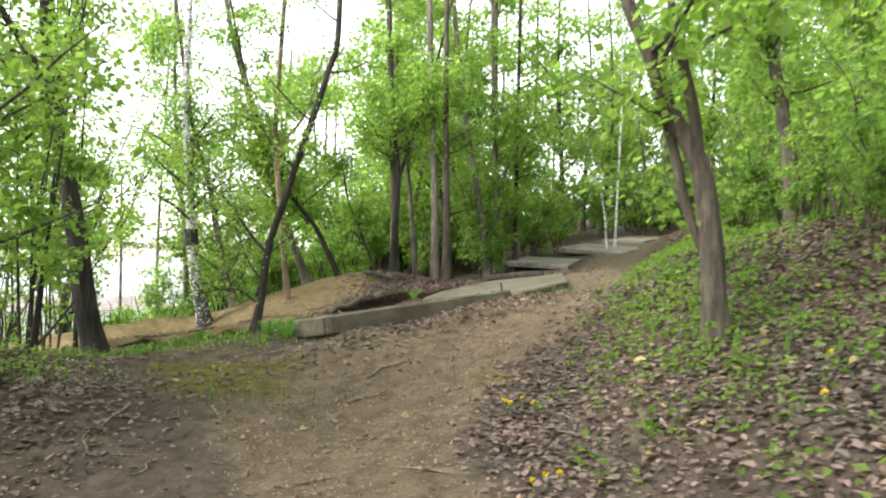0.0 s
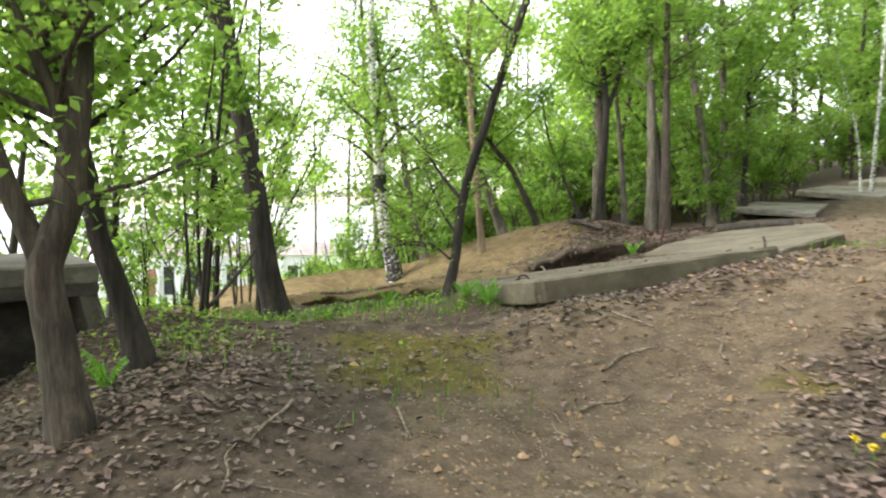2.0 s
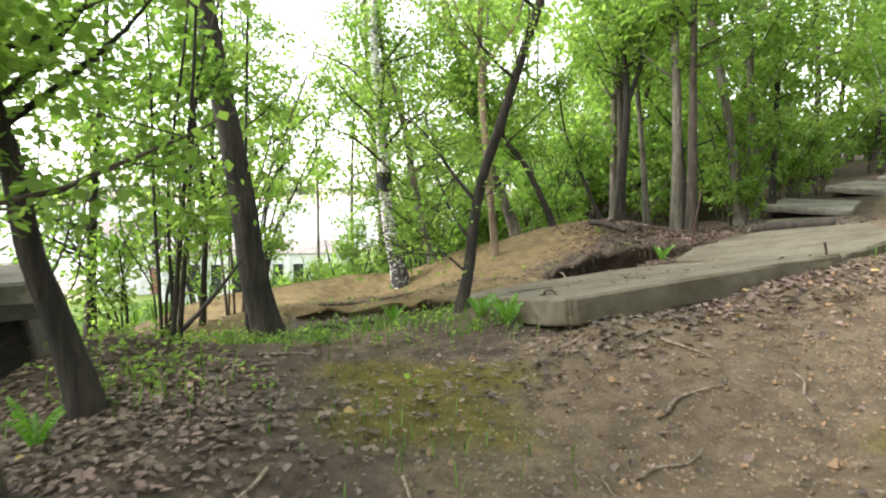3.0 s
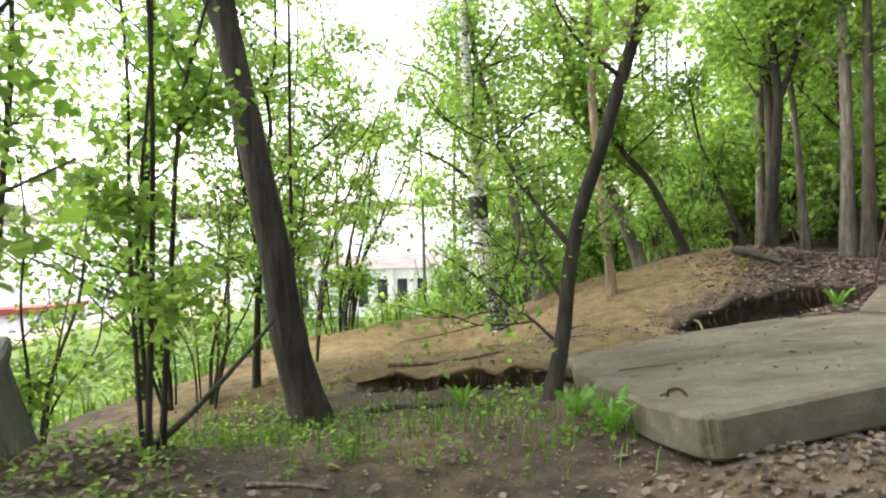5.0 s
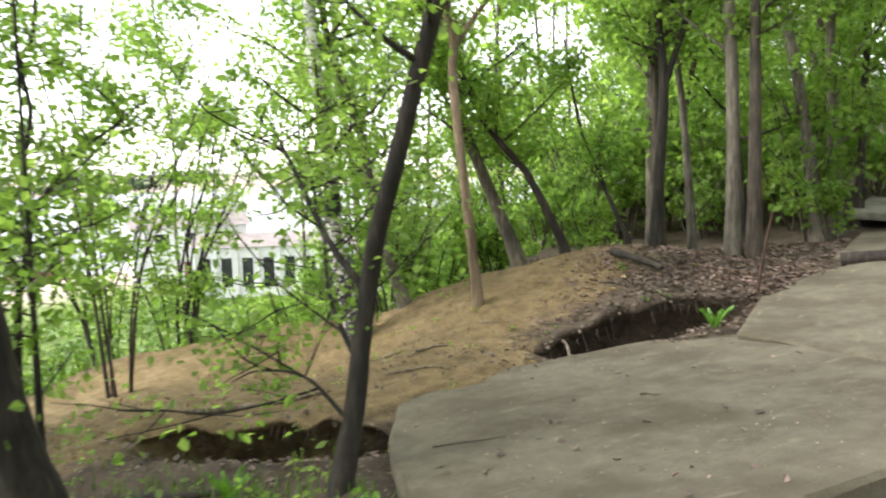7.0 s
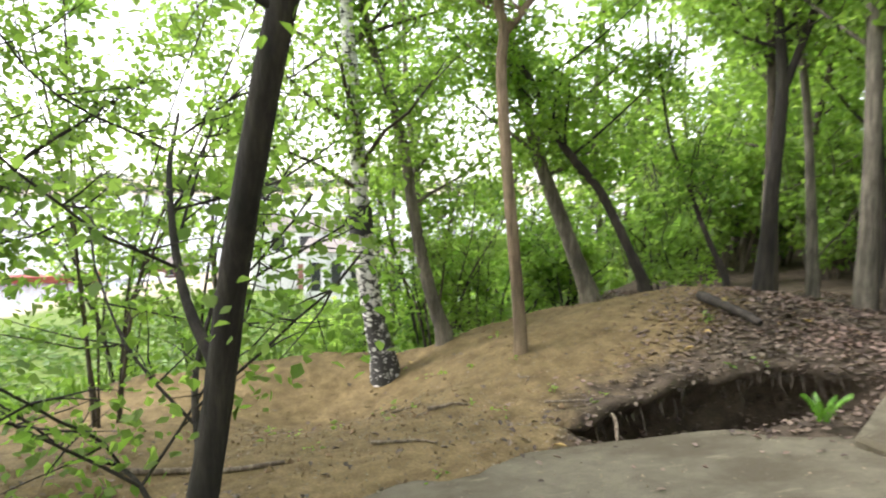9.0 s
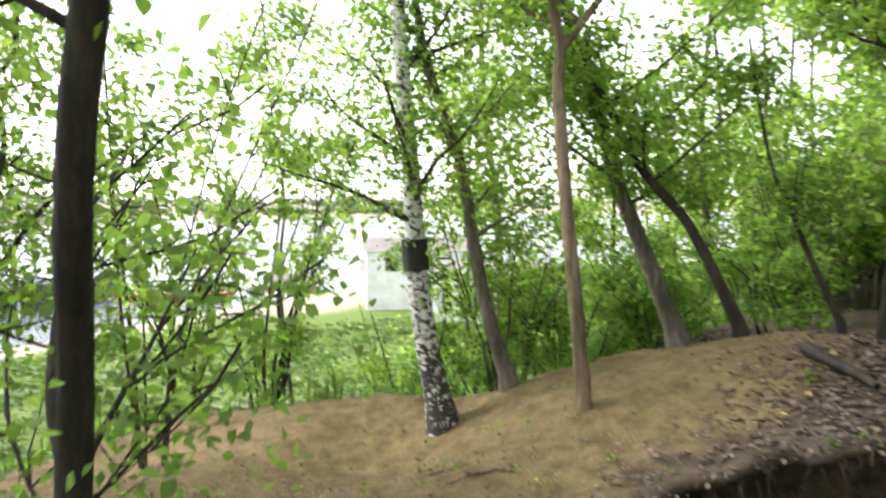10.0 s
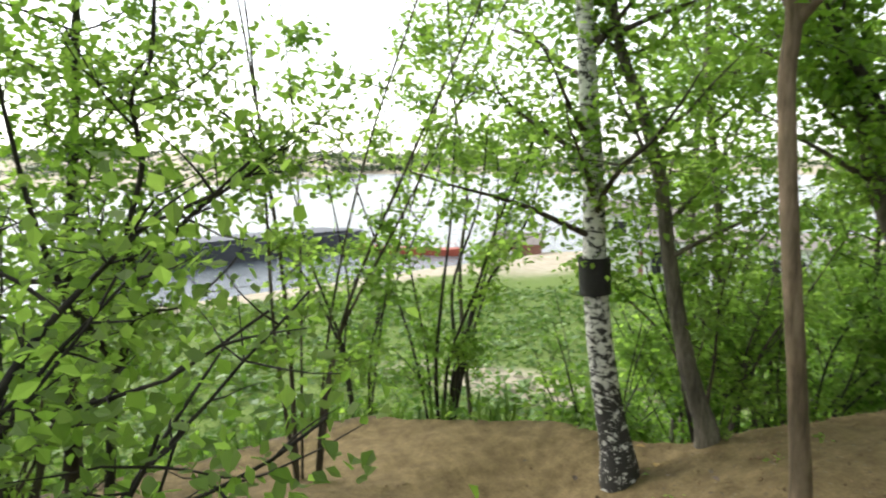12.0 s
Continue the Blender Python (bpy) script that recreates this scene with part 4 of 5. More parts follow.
# ---- forest floor ----
def scatter(n, seed, x0, x1, y0, y1, want):
    """Spots on the ground, thinned by a density between 0 and 1."""
    r = np.random.default_rng(seed)
    x, y = r.uniform(x0, x1, n), r.uniform(y0, y1, n)
    keep = r.uniform(0, 1, n) < want(x, y)
    x, y = x[keep], y[keep]
    z = surface_z(x, y)
    for q in TRENCHES:
        sx, sy = undercut(x, y, *q)
        x, y = x + sx, y + sy
    return r, np.stack([x, y, z], -1)


def litter_density(x, y):
    d = x - path_x(y)
    uphill = smooth(0.55, 1.3, d + 0.6 * smooth(7, 9.3, y) * smooth(13.2, 11, y))
    corner = np.exp(-((((x + 4.7) / 2.0) ** 2 + ((y - 8.3) / 2.0) ** 2) ** 2))
    berm = np.exp(-((((x + 3.8) / 1.5) ** 2 + ((y - 19.4) / 1.9) ** 2) ** 2))
    near_slab = 0.9 * bump(x, y, -1.2, 13.15, 2.2, 0.45, 0.99)
    back_wood = smooth(20.5, 22.5, y) * smooth(-0.5, -1.5, d)
    patch = 0.6 + 0.4 * np.sin(1.9 * x + 0.7 * y) * np.sin(1.3 * y - 0.8 * x + 2)
    hollow = 0.6 * bump(x, y, -5.6, 13.7, 1.2, 0.5, 0.28) + 0.7 * bump(x, y, -3.8, 17.6, 1.3, 0.6, 0.85)
    return np.clip(hollow + (uphill + corner) * (0.45 + 0.55 * patch) + berm + near_slab + back_wood + 0.01 + 0.02 * patch, 0, 1) * (1 - 0.75 * spoil_cover(x, y) * (1 - np.clip(berm + hollow, 0, 1))) * (x > edge_x(y) - 0.5)


def litter(name, label, n, seed, size, mat, box, want, lift=0.012):
    r, p = scatter(n, seed, *box, want)
    p[:, 2] += lift + r.uniform(0, 0.02, len(p))
    v, f = leaf_cards(r, p, size, flat=True, fine=size > 0.05)
    return tagged(new(name, mesh_from(name, v, f, [mat])), label, "fallen leaves", kind="stuff")


litter("fallen_leaves", "dry brown and pinkish fallen leaves on the forest floor", 215000, 1, 0.06, DEAD, (-9, 7, 3, 24), litter_density)
litter("fallen_leaves", "dry fallen leaves on the farther bank", 26000, 2, 0.1, DEAD, (0, 14, 12, 36), lambda x, y: np.clip((x - path_x(y) - 0.9) * 0.8, 0, 0.8))
litter("fallen_leaves", "dry fallen leaves over the rest of the hillside", 70000, 7, 0.1, DEAD, (-9, 14, -10, 24), lambda x, y: (((y < 3) | (x > 7)) & (x > edge_x(y) - 0.5)) * (1 - 0.9 * bare_path(x, y)))
litter("leaf_chips", "crumbled leaf and bark chips trodden into the clay", 60000, 4, 0.026, CHIP, (-8, 4, 4, 19), lambda x, y: 0.25 + 0.5 * bare_path(x, y) + 0.5 * bump(x, y, -5.4, 16.6, 1.6, 1.2), 0.004)
litter("yellow_leaves", "scattered dry yellow leaves", 1600, 3, 0.09, DEAD_GOLD, (-9, 6, 4, 20), lambda x, y: 0.5 * litter_density(x, y))


def clods(name, label, n, seed, size, mat, box, want):
    """Crumbs and lumps of earth, six-cornered and uneven."""
    r, p = scatter(n, seed, *box, want)
    k = len(p)
    s = (size * r.gamma(1.6, 0.5, k))[:, None]
    dirs = np.array([(1, 0, 0), (-1, 0, 0), (0, 1, 0), (0, -1, 0), (0, 0, 1), (0, 0, -1)], float)
    v = p[:, None, :] + s[:, None, :] * dirs[None] * r.uniform(0.6, 1.3, (k, 6, 1)) + s[:, None, :] * r.normal(0, 0.2, (k, 6, 3)) + np.array([0, 0, 1]) * s[:, None, :] * 0.3
    tri = np.array([(0, 2, 4), (2, 1, 4), (1, 3, 4), (3, 0, 4), (2, 0, 5), (1, 2, 5), (3, 1, 5), (0, 3, 5)])
    f = (np.arange(k)[:, None, None] * 6 + tri[None]).reshape(-1, 3)
    return tagged(new(name, mesh_from(name, v.reshape(-1, 3), f, [mat])), label, "earth", kind="stuff")


CLOD = foliage("earth_crumb", (0.13, 0.088, 0.048), (0.3, 0.205, 0.12), 0.0, 0.95)
clods("earth_crumbs", "loose crumbs of ochre earth on the spoil", 13000, 21, 0.0075, CLOD, (-9, -3.5, 10.5, 21.5), spoil_cover)
clods("path_grit", "grit and small stones trodden into the path", 26000, 22, 0.009, CLOD, (-5, 3, 5, 17), bare_path)


def slab_z(x, y):
    """Top of the first slab."""
    u, w = (x + 2.4) * 0.546 + (y - 11.95) * 0.838, -(x + 2.4) * 0.838 + (y - 11.95) * 0.546
    return 0.945 + 0.0777 * u - 0.16 * w, u, w


def slab_bits(name, label, n, seed, size, mat):
    r = np.random.default_rng(seed)
    x, y = r.uniform(-5.5, 0, n), r.uniform(11.9, 17.2, n)
    z, u, w = slab_z(x, y)
    ok = (w > 0.1) & (w < 3.9) & (u > 0.2 + 0.15 * w) & (u < 3.4 + 0.25 * w)
    v, f = leaf_cards(r, np.stack([x, y, z + 0.012], -1)[ok], size, flat=True, fine=True)
    tagged(new(name, mesh_from(name, v, f, [mat])), label, "fallen leaves", kind="stuff")


slab_bits("slab_leaves", "single dry leaves blown onto the slab", 170, 31, 0.055, DEAD)
slab_bits("slab_crumbs", "crumbs and leaf scraps lying on the slab", 1500, 32, 0.018, CHIP)
for k, (x, y, a, L) in enumerate(((-3.75, 13.55, 35, 0.45), (-2.9, 12.5, 80, 0.22), (-2.9, 14.9, -10, 0.15))):
    pts = []
    for q in range(4):
        px, py = x + L * q / 3 * math.cos(radians(a)), y + L * q / 3 * math.sin(radians(a)) + 0.02 * (q % 2)
        pts.append((px, py, float(slab_z(px, py)[0]) + 0.012))
    rod("stick", pts, 0.006, BARK_BROWN, "thin dark twig lying on the concrete slab", "stick", seed=40 + k)


def blades(name, label, n, seed, length, box, want, mat, wide=0.006, lean=0.5):
    """Grass: a narrow bent blade each."""
    r, p = scatter(n, seed, *box, want)
    k = len(p)
    L = length * r.uniform(0.4, 1.2, k)[:, None]
    az = r.uniform(0, 6.283, k)
    d = np.stack([np.cos(az), np.sin(az), np.zeros(k)], -1)
    s = np.stack([-np.sin(az), np.cos(az), np.zeros(k)], -1) * wide
    up = np.array([0, 0, 1.0])
    ln = lean * r.uniform(0.3, 1.4, k)[:, None]
    mid, tip = p + up * L * 0.6 + d * L * 0.22 * ln, p + up * L * 0.92 + d * L * 0.75 * ln
    v = np.stack([p - s, p + s, mid + s * 0.7, tip, mid - s * 0.7], 1).reshape(-1, 3)
    i = np.arange(k)[:, None] * 5
    f = np.concatenate([i + np.array([[0, 1, 2]]), i + np.array([[0, 2, 4]]), i + np.array([[4, 2, 3]])])
    return tagged(new(name, mesh_from(name, v, f, [mat])), label, "grass", kind="stuff")


def tuft_density(*tufts):
    def want(x, y):
        return np.clip(sum(a * bump(x, y, cx, cy, rx, ry) for cx, cy, rx, ry, a in tufts), 0, 1)
    return want


blades("grass", "thin fresh grass round the trees' feet", 60000, 5, 0.16, (-9, 5, 5, 20), tuft_density((-5.0, 11.5, 0.9, 0.5, 0.5), (-4.2, 12.2, 1.0, 0.4, 0.6), (-3.4, 12.55, 0.4, 0.35, 1.0), (-4.6, 9.4, 0.5, 0.5, 0.5),
       (-6.4, 11.6, 0.9, 0.6, 0.5), (-6.9, 11.2, 1.2, 0.9, 0.6), (0.2, 16.6, 0.6, 0.5, 0.3), (-5.1, 12.75, 0.9, 0.25, 0.6), (-4.4, 13.1, 0.4, 0.3, 0.5), (-2.6, 9.8, 0.8, 0.5, 0.15)), GRASS)
blades("meadow_grass", "rough green grass and weeds on the river bank", 90000, 6, 0.5, (-26, -8.5, 4, 40), lambda x, y: np.clip((edge_x(y) + 0.1 - x) * 0.6, 0, 0.9), GRASS, 0.02)


def herbs(name, label, n, seed, size, box, want, mat, tall):
    """Low weeds: rosettes of leaves on short stalks."""
    r, p = scatter(n, seed, *box, want)
    c = np.repeat(p, 7, 0) + r.normal(0, size * 0.8, (len(p) * 7, 3)) * np.array([1, 1, 0])
    c[:, 2] += np.abs(r.normal(tall * 0.5, tall * 0.4, len(c)))
    v, f = leaf_cards(r, c, size, 0.0)
    return tagged(new(name, mesh_from(name, v, f, [mat])), label, "weeds", kind="stuff")


herbs("bank_weeds", "low green weeds and seedlings on the leafy bank", 26000, 8, 0.06, (0.6, 9, 7, 26), lambda x, y: np.clip((x - path_x(y) - 0.75), 0, 1) * np.clip(0.04 + 0.5 * bump(x, y, 1.9, 12.3, 0.9, 2.6) + 0.35 * smooth(15, 19, y), 0, 1), LEAF_SHADE, 0.16)
herbs("bank_weeds", "fresh seedlings scattered among dead leaves", 1500, 9, 0.05, (0.4, 7, 5, 13), lambda x, y: 0.22 * np.clip(x - path_x(y) - 0.6, 0, 1), LEAF, 0.06)
herbs("path_weeds", "small weeds under the trees at the path's edge", 2200, 10, 0.055, (-8, -2, 8, 13.5), tuft_density((-5.0, 9.6, 0.7, 0.6, 0.6), (-4.7, 11.6, 1.2, 0.5, 0.4), (-6.3, 12.0, 0.7, 0.5, 0.5), (-6.9, 11.2, 1.2, 1.0, 0.5), (-4.0, 12.6, 0.8, 0.4, 0.5), (-5.6, 10.4, 0.6, 0.5, 0.3)), LEAF, 0.12)
herbs("mound_weeds", "single green sprouts on the bare mound", 400, 12, 0.05, (-8, -3.5, 13, 19), lambda x, y: 0.12 + 0 * x, LEAF, 0.06)
herbs("meadow_tufts", "tussocks and docks over the river meadow", 5000, 14, 0.5, (-75, -20, -15, 60), lambda x, y: 0.8 + 0 * x, GRASS, 0.4)
herbs("slope_weeds", "rank bright weeds below the brink", 16000, 13, 0.13, (-22, -9, 6, 40), lambda x, y: np.clip((edge_x(y) - x) * 0.5, 0, 0.8), LEAF_PALE, 0.35)


def fern(x, y, n, length, seed, label, dz=0.0):
    """Fronds of paired leaflets arching from one foot."""
    r = np.random.default_rng(seed)
    ob = thing("fern", (x, y, gz(x, y) + dz), label, "fern")
    for k in range(n):
        az = k * 6.283 / n + r.uniform(-0.3, 0.3)
        L = length * r.uniform(0.7, 1.1)
        t = np.linspace(0, 1, 12)[:, None]
        d = np.array([math.cos(az), math.sin(az), 0])
        s = np.array([-math.sin(az), math.cos(az), 0])
        mid = d * L * 0.55 * t + np.array([0, 0, 1]) * L * (1.3 * t - 0.55 * t * t)
        w = 0.17 * L * np.sin(np.clip(t * 2.9 + 0.25, 0, 3.14))
        a, b = mid[:-1], mid[1:]
        vs, fs = [], []
        for q in range(1, 11):
            for sg in (-1, 1):
                i = len(vs)
                vs += [a[q], a[q] + d * 0.02 + sg * s * w[q] + np.array([0, 0, -0.02]), b[q]]
                fs.append((i, i + 1, i + 2))
        part("frond", mesh_from("frond", np.array(vs), np.array(fs), [FERN]), FERN, ob)
    return ob


fern(-3.02, 17.35, 9, 0.3, 1, "bright green fern in the joint between two slabs", 0.05)
fern(-3.2, 12.45, 8, 0.4, 2, "green fern at the slab's broken corner")
fern(-3.55, 12.55, 7, 0.34, 3, "green fern at the slab's broken corner")
fern(-4.8, 12.8, 7, 0.3, 4, "green fern beside the hollow")
fern(-4.3, 8.6, 7, 0.35, 5, "green fern beside the forked tree")


def dandelion(x, y, seed):
    r = np.random.default_rng(seed)
    ob = thing("dandelion", (x, y, gz(x, y)), "yellow dandelion flower among dead leaves", "flower", "dandelions by the path")
    h = r.uniform(0.06, 0.13)
    v, f = tube(np.array([(0, 0, -0.02), (0.01, 0, h * 0.5), (0.0, 0.01, h)]), np.array([0.004, 0.004, 0.003]), 5)
    part("stalk", mesh_from("stalk", v, f, [GRASS]), GRASS, ob)
    c = np.tile(np.array([[0, 0.01, h]]), (22, 1))
    v, f = leaf_cards(r, c, 0.028, -0.35, 0.2)
    part("flower_head", mesh_from("flower_head", v, f, [PETAL]), PETAL, ob, "yellow petals")


for k, (x, y) in enumerate(((0.36, 9.75), (0.5, 9.85), (0.44, 9.6), (0.95, 8.1), (1.05, 8.0), (0.9, 7.9), (1.0, 12.6), (1.15, 12.4), (1.3, 12.9), (2.7, 9.0), (2.5, 8.2), (0.62, 9.7), (-6.2, 11.55), (-6.0, 11.7), (-6.1, 11.4))):
    dandelion(x, y, 300 + k)


def stick(x, y, turn, length, r, label, seed, mat=STICK, lift=0.02, bend=0.06):
    rg = random.Random(seed)
    c, s = math.cos(radians(turn)), math.sin(radians(turn))
    pts = []
    for k in range(4):
        u = length * k / 3
        q = rg.uniform(-bend, bend)
        px, py = x + u * c - q * s, y + u * s + q * c
        pts.append((px, py, gz(px, py) + lift))
    rod("stick", pts, r, mat, label, "stick", seed=seed)


stick(-1.35, 10.9, 62, 0.55, 0.014, "pale dry twig on the trodden clay", 1)
stick(-1.2, 10.1, 75, 0.5, 0.012, "pale dry twig on the trodden clay", 2)
stick(-0.55, 11.3, 105, 0.35, 0.014, "short dry stick on the path", 3)
stick(-1.6, 11.9, -20, 0.5, 0.012, "pale dry twig beside the slab", 4)
stick(-2.3, 9.4, -50, 0.45, 0.012, "thin dry twig on the moss", 5)
stick(-2.9, 9.0, -65, 0.6, 0.014, "crooked dry twig on the path's edge", 6)
stick(-1.9, 8.2, -80, 0.35, 0.012, "thin dry twig on the path", 7)
stick(-6.9, 13.9, 40, 1.3, 0.035, "long grey fallen branch on the ridge", 8, bend=0.05)
stick(-5.7, 12.5, 25, 0.8, 0.04, "surface root of the dark tree", 9, BARK_DARK)
stick(-5.7, 15.4, 20, 0.6, 0.015, "dead twig on the bare dirt", 10)
stick(-6.1, 16.4, 60, 0.4, 0.02, "crooked dead twig on the mound", 11)
stick(-5.2, 17.0, 10, 0.6, 0.012, "thin dead twig on the mound", 12)
stick(1.6, 6.9, 95, 0.5, 0.012, "dry twig among dead leaves", 13)
stick(2.3, 7.4, 40, 0.6, 0.012, "dry twig among dead leaves", 14)
stick(1.6, 8.6, -30, 0.45, 0.014, "dry twig among dead leaves", 15)
stick(-4.6, 10.6, 35, 0.5, 0.016, "pale bare twig among dead leaves", 16)
for k in range(26):
    rg = random.Random(500 + k)
    x, y = rg.uniform(-7.5, 2.5), rg.uniform(6, 18)
    stick(x, y, rg.uniform(0, 360), rg.uniform(0.2, 0.5), rg.uniform(0.006, 0.011), "small dead twig on the ground", 600 + k)
rod("dead_branch", [(-5.5, 10.35, gz(-5.5, 10.35) - 0.05), (-5.68, 10.8, 0.6), (-5.9, 11.35, 0.85), (-6.12, 11.85, 1.1)], 0.028, BARK_DARK, "dark dead branch propped against the dark tree", "branch")
root = thing("bare_root", (-4.38, 16.78, gz(-4.5, 16.75) + 0.1), "bleached bare root hanging over the hollow", "root")
for k, pts in enumerate(([(-0.35, 0.45, 0.18), (-0.15, 0.3, 0.2), (0.0, 0.1, 0.08), (0.05, 0.0, -0.12)], [(-0.02, 0.15, 0.12), (0.05, 0.2, 0.02), (0.06, 0.2, -0.15)], [(0.0, 0.08, 0.06), (-0.12, -0.02, -0.05), (-0.2, -0.05, -0.1)])):
    rod("root_strand", pts, 0.02 - 0.004 * k, STICK, "", parent=root, seed=k)
rod("surface_root", [(-5.0, 19.6, gz(-5.0, 19.6) + 0.05), (-4.7, 19.3, gz(-4.7, 19.3) + 0.1), (-4.3, 19.15, gz(-4.3, 19.15) + 0.08), (-4.1, 19.0, gz(-4.1, 19.0) + 0.12)], 0.06, BARK_DARK, "thick dark root crossing the berm", "root")
for k, (x, y, a) in enumerate(((-5.6, 13.55, 250), (-5.0, 13.6, 265), (-4.5, 13.75, 280), (-4.6, 16.9, 320), (-4.2, 17.4, 310), (-3.8, 17.8, 300))):
    c, s = math.cos(radians(a)), math.sin(radians(a))
    z = gz(x, y)
    rod("bare_root", [(x, y, z - 0.02), (x + 0.12 * c, y + 0.12 * s, z + 0.0), (x + 0.22 * c, y + 0.22 * s, z - 0.15), (x + 0.25 * c + 0.04, y + 0.26 * s, z - 0.36)], 0.014, BARK_BROWN, "thin root hanging from the broken bank", "root", seed=k)
fallen = rod("fallen_log", [(-2.3, 20.9, gz(-2.3, 20.9) + 0.1), (-1.5, 21.0, gz(-1.5, 21) + 0.1), (-0.9, 21.05, gz(-0.9, 21.05) + 0.1)], 0.1, BARK_DARK, "dark rotten log lying beside the slabs", "log", taper=0.9, sides=10)


# ---- river and meadow ----
def water_material():
    m, n, l, p = material("river_water")
    rip = noise_tex(n, l, 0.8, 6, 0.6, stretch=(1, 2.5, 1))
    p.inputs["Base Color"].default_value = (0.1, 0.12, 0.13, 1)
    p.inputs["Roughness"].default_value = 0.12
    bump_to(n, l, p, rip.outputs["Fac"], 0.6, 0.3)
    return m


bm = bmesh.new()
ring = [(-60, -900), (-60, 1200), (-1200, 1200), (-1200, -900)]
bm.faces.new([bm.verts.new((x, y, -13.0)) for x, y in ring])
tagged(part("river_water", bm, water_material()), "wide pale river reflecting a white sky", "river", kind="structure")

HULL = plain("blue_black_hull_paint", (0.022, 0.026, 0.036), (0.05, 0.056, 0.07), 0.6, 0.55, fine=8)
WHITE = plain("white_paint", (0.62, 0.62, 0.6), (0.8, 0.8, 0.78), 0.8, 0.7, fine=10)
RED = plain("red_lead_paint", (0.3, 0.06, 0.035), (0.42, 0.1, 0.06), 0.8, 0.7, fine=8)
ROOF = plain("grey_roofing", (0.22, 0.19, 0.17), (0.33, 0.29, 0.26), 0.8, 0.85, fine=10)
BRICK = plain("reddish_brick", (0.22, 0.1, 0.075), (0.33, 0.17, 0.13), 1.5, 0.9, fine=20)
GLASS_DARK = plain("dark_pane", (0.02, 0.022, 0.025), (0.05, 0.05, 0.055), 1.0, 0.2, fine=6)


def box_bm(x0, x1, y0, y1, z0, z1, bevel=0.03):
    bm = bmesh.new()
    bmesh.ops.create_cube(bm, size=1.0)
    for w in bm.verts:
        w.co = Vector((x0 + (w.co.x + 0.5) * (x1 - x0), y0 + (w.co.y + 0.5) * (y1 - y0), z0 + (w.co.z + 0.5) * (z1 - z0)))
    bmesh.ops.bevel(bm, geom=list(bm.edges), offset=bevel, segments=1, affect="EDGES")
    return bm


def hull_bm(length, beam, height, bow):
    """A flat barge hull, raked at both ends."""
    bm = bmesh.new()
    rows = []
    for s in np.linspace(0, 1, 15):
        x = s * length
        k = min(1, min(s, 1 - s) * length / bow)
        w, keel = beam / 2 * (0.55 + 0.45 * k), -0.8 + 1.6 * (1 - k) ** 1.5
        sheer = 0.35 * (2 * s - 1) ** 4
        rows.append([bm.verts.new((x, -w, height + sheer)), bm.verts.new((x, -w * 0.97, keel)), bm.verts.new((x, w * 0.97, keel)), bm.verts.new((x, w, height + sheer))])
    for a, b in zip(rows, rows[1:]):
        for i in range(4):
            bm.faces.new((a[i], a[(i + 1) % 4], b[(i + 1) % 4], b[i]))
    bm.faces.new(rows[0])
    bm.faces.new(rows[-1][::-1])
    return bm


barge = thing("barge", (-102.4, -9, -13.0), "long dark blue cargo barge moored on the river", "barge")
barge.rotation_euler = (0, 0, math.atan2(44, -24.5))
part("hull", hull_bm(50, 9, 2.7, 5), HULL, barge)
part("coaming", box_bm(4, 46, -3.4, 3.4, 2.6, 3.3), HULL, barge)
part("rubbing_strake", box_bm(1.5, 48.5, 4.45, 4.6, 2.3, 2.42), WHITE, barge, "white rubbing strake")
for k in range(9):
    part("bollard", box_bm(3 + 5.4 * k, 3.4 + 5.4 * k, 3.8, 4.2, 2.7, 3.15), HULL, barge)
pole = thing("mooring_pole", (-101.0, 20.0, -13.2), "white mooring pole standing in the shallows", "pole")
v, f = tube(np.array([(0, 0, 0), (0, 0, 2), (0.1, 0, 4.0)]), np.array([0.16, 0.16, 0.14]), 8)
part("shaft", mesh_from("shaft", v, f, [WHITE], True), WHITE, pole)
pontoon = thing("pontoon", (-119, 34, -13.0), "low rust-red pontoon lying off the bank", "pontoon")
pontoon.rotation_euler = (0, 0, radians(62))
part("hull", hull_bm(18, 3.2, 0.9, 2), RED, pontoon)
for k in range(7):
    part("railing_post", box_bm(1 + 2.6 * k, 1.08 + 2.6 * k, 1.3, 1.38, 0.9, 1.8, 0.01), RED, pontoon)
part("rail", box_bm(1, 16.7, 1.3, 1.36, 1.75, 1.83, 0.01), RED, pontoon)


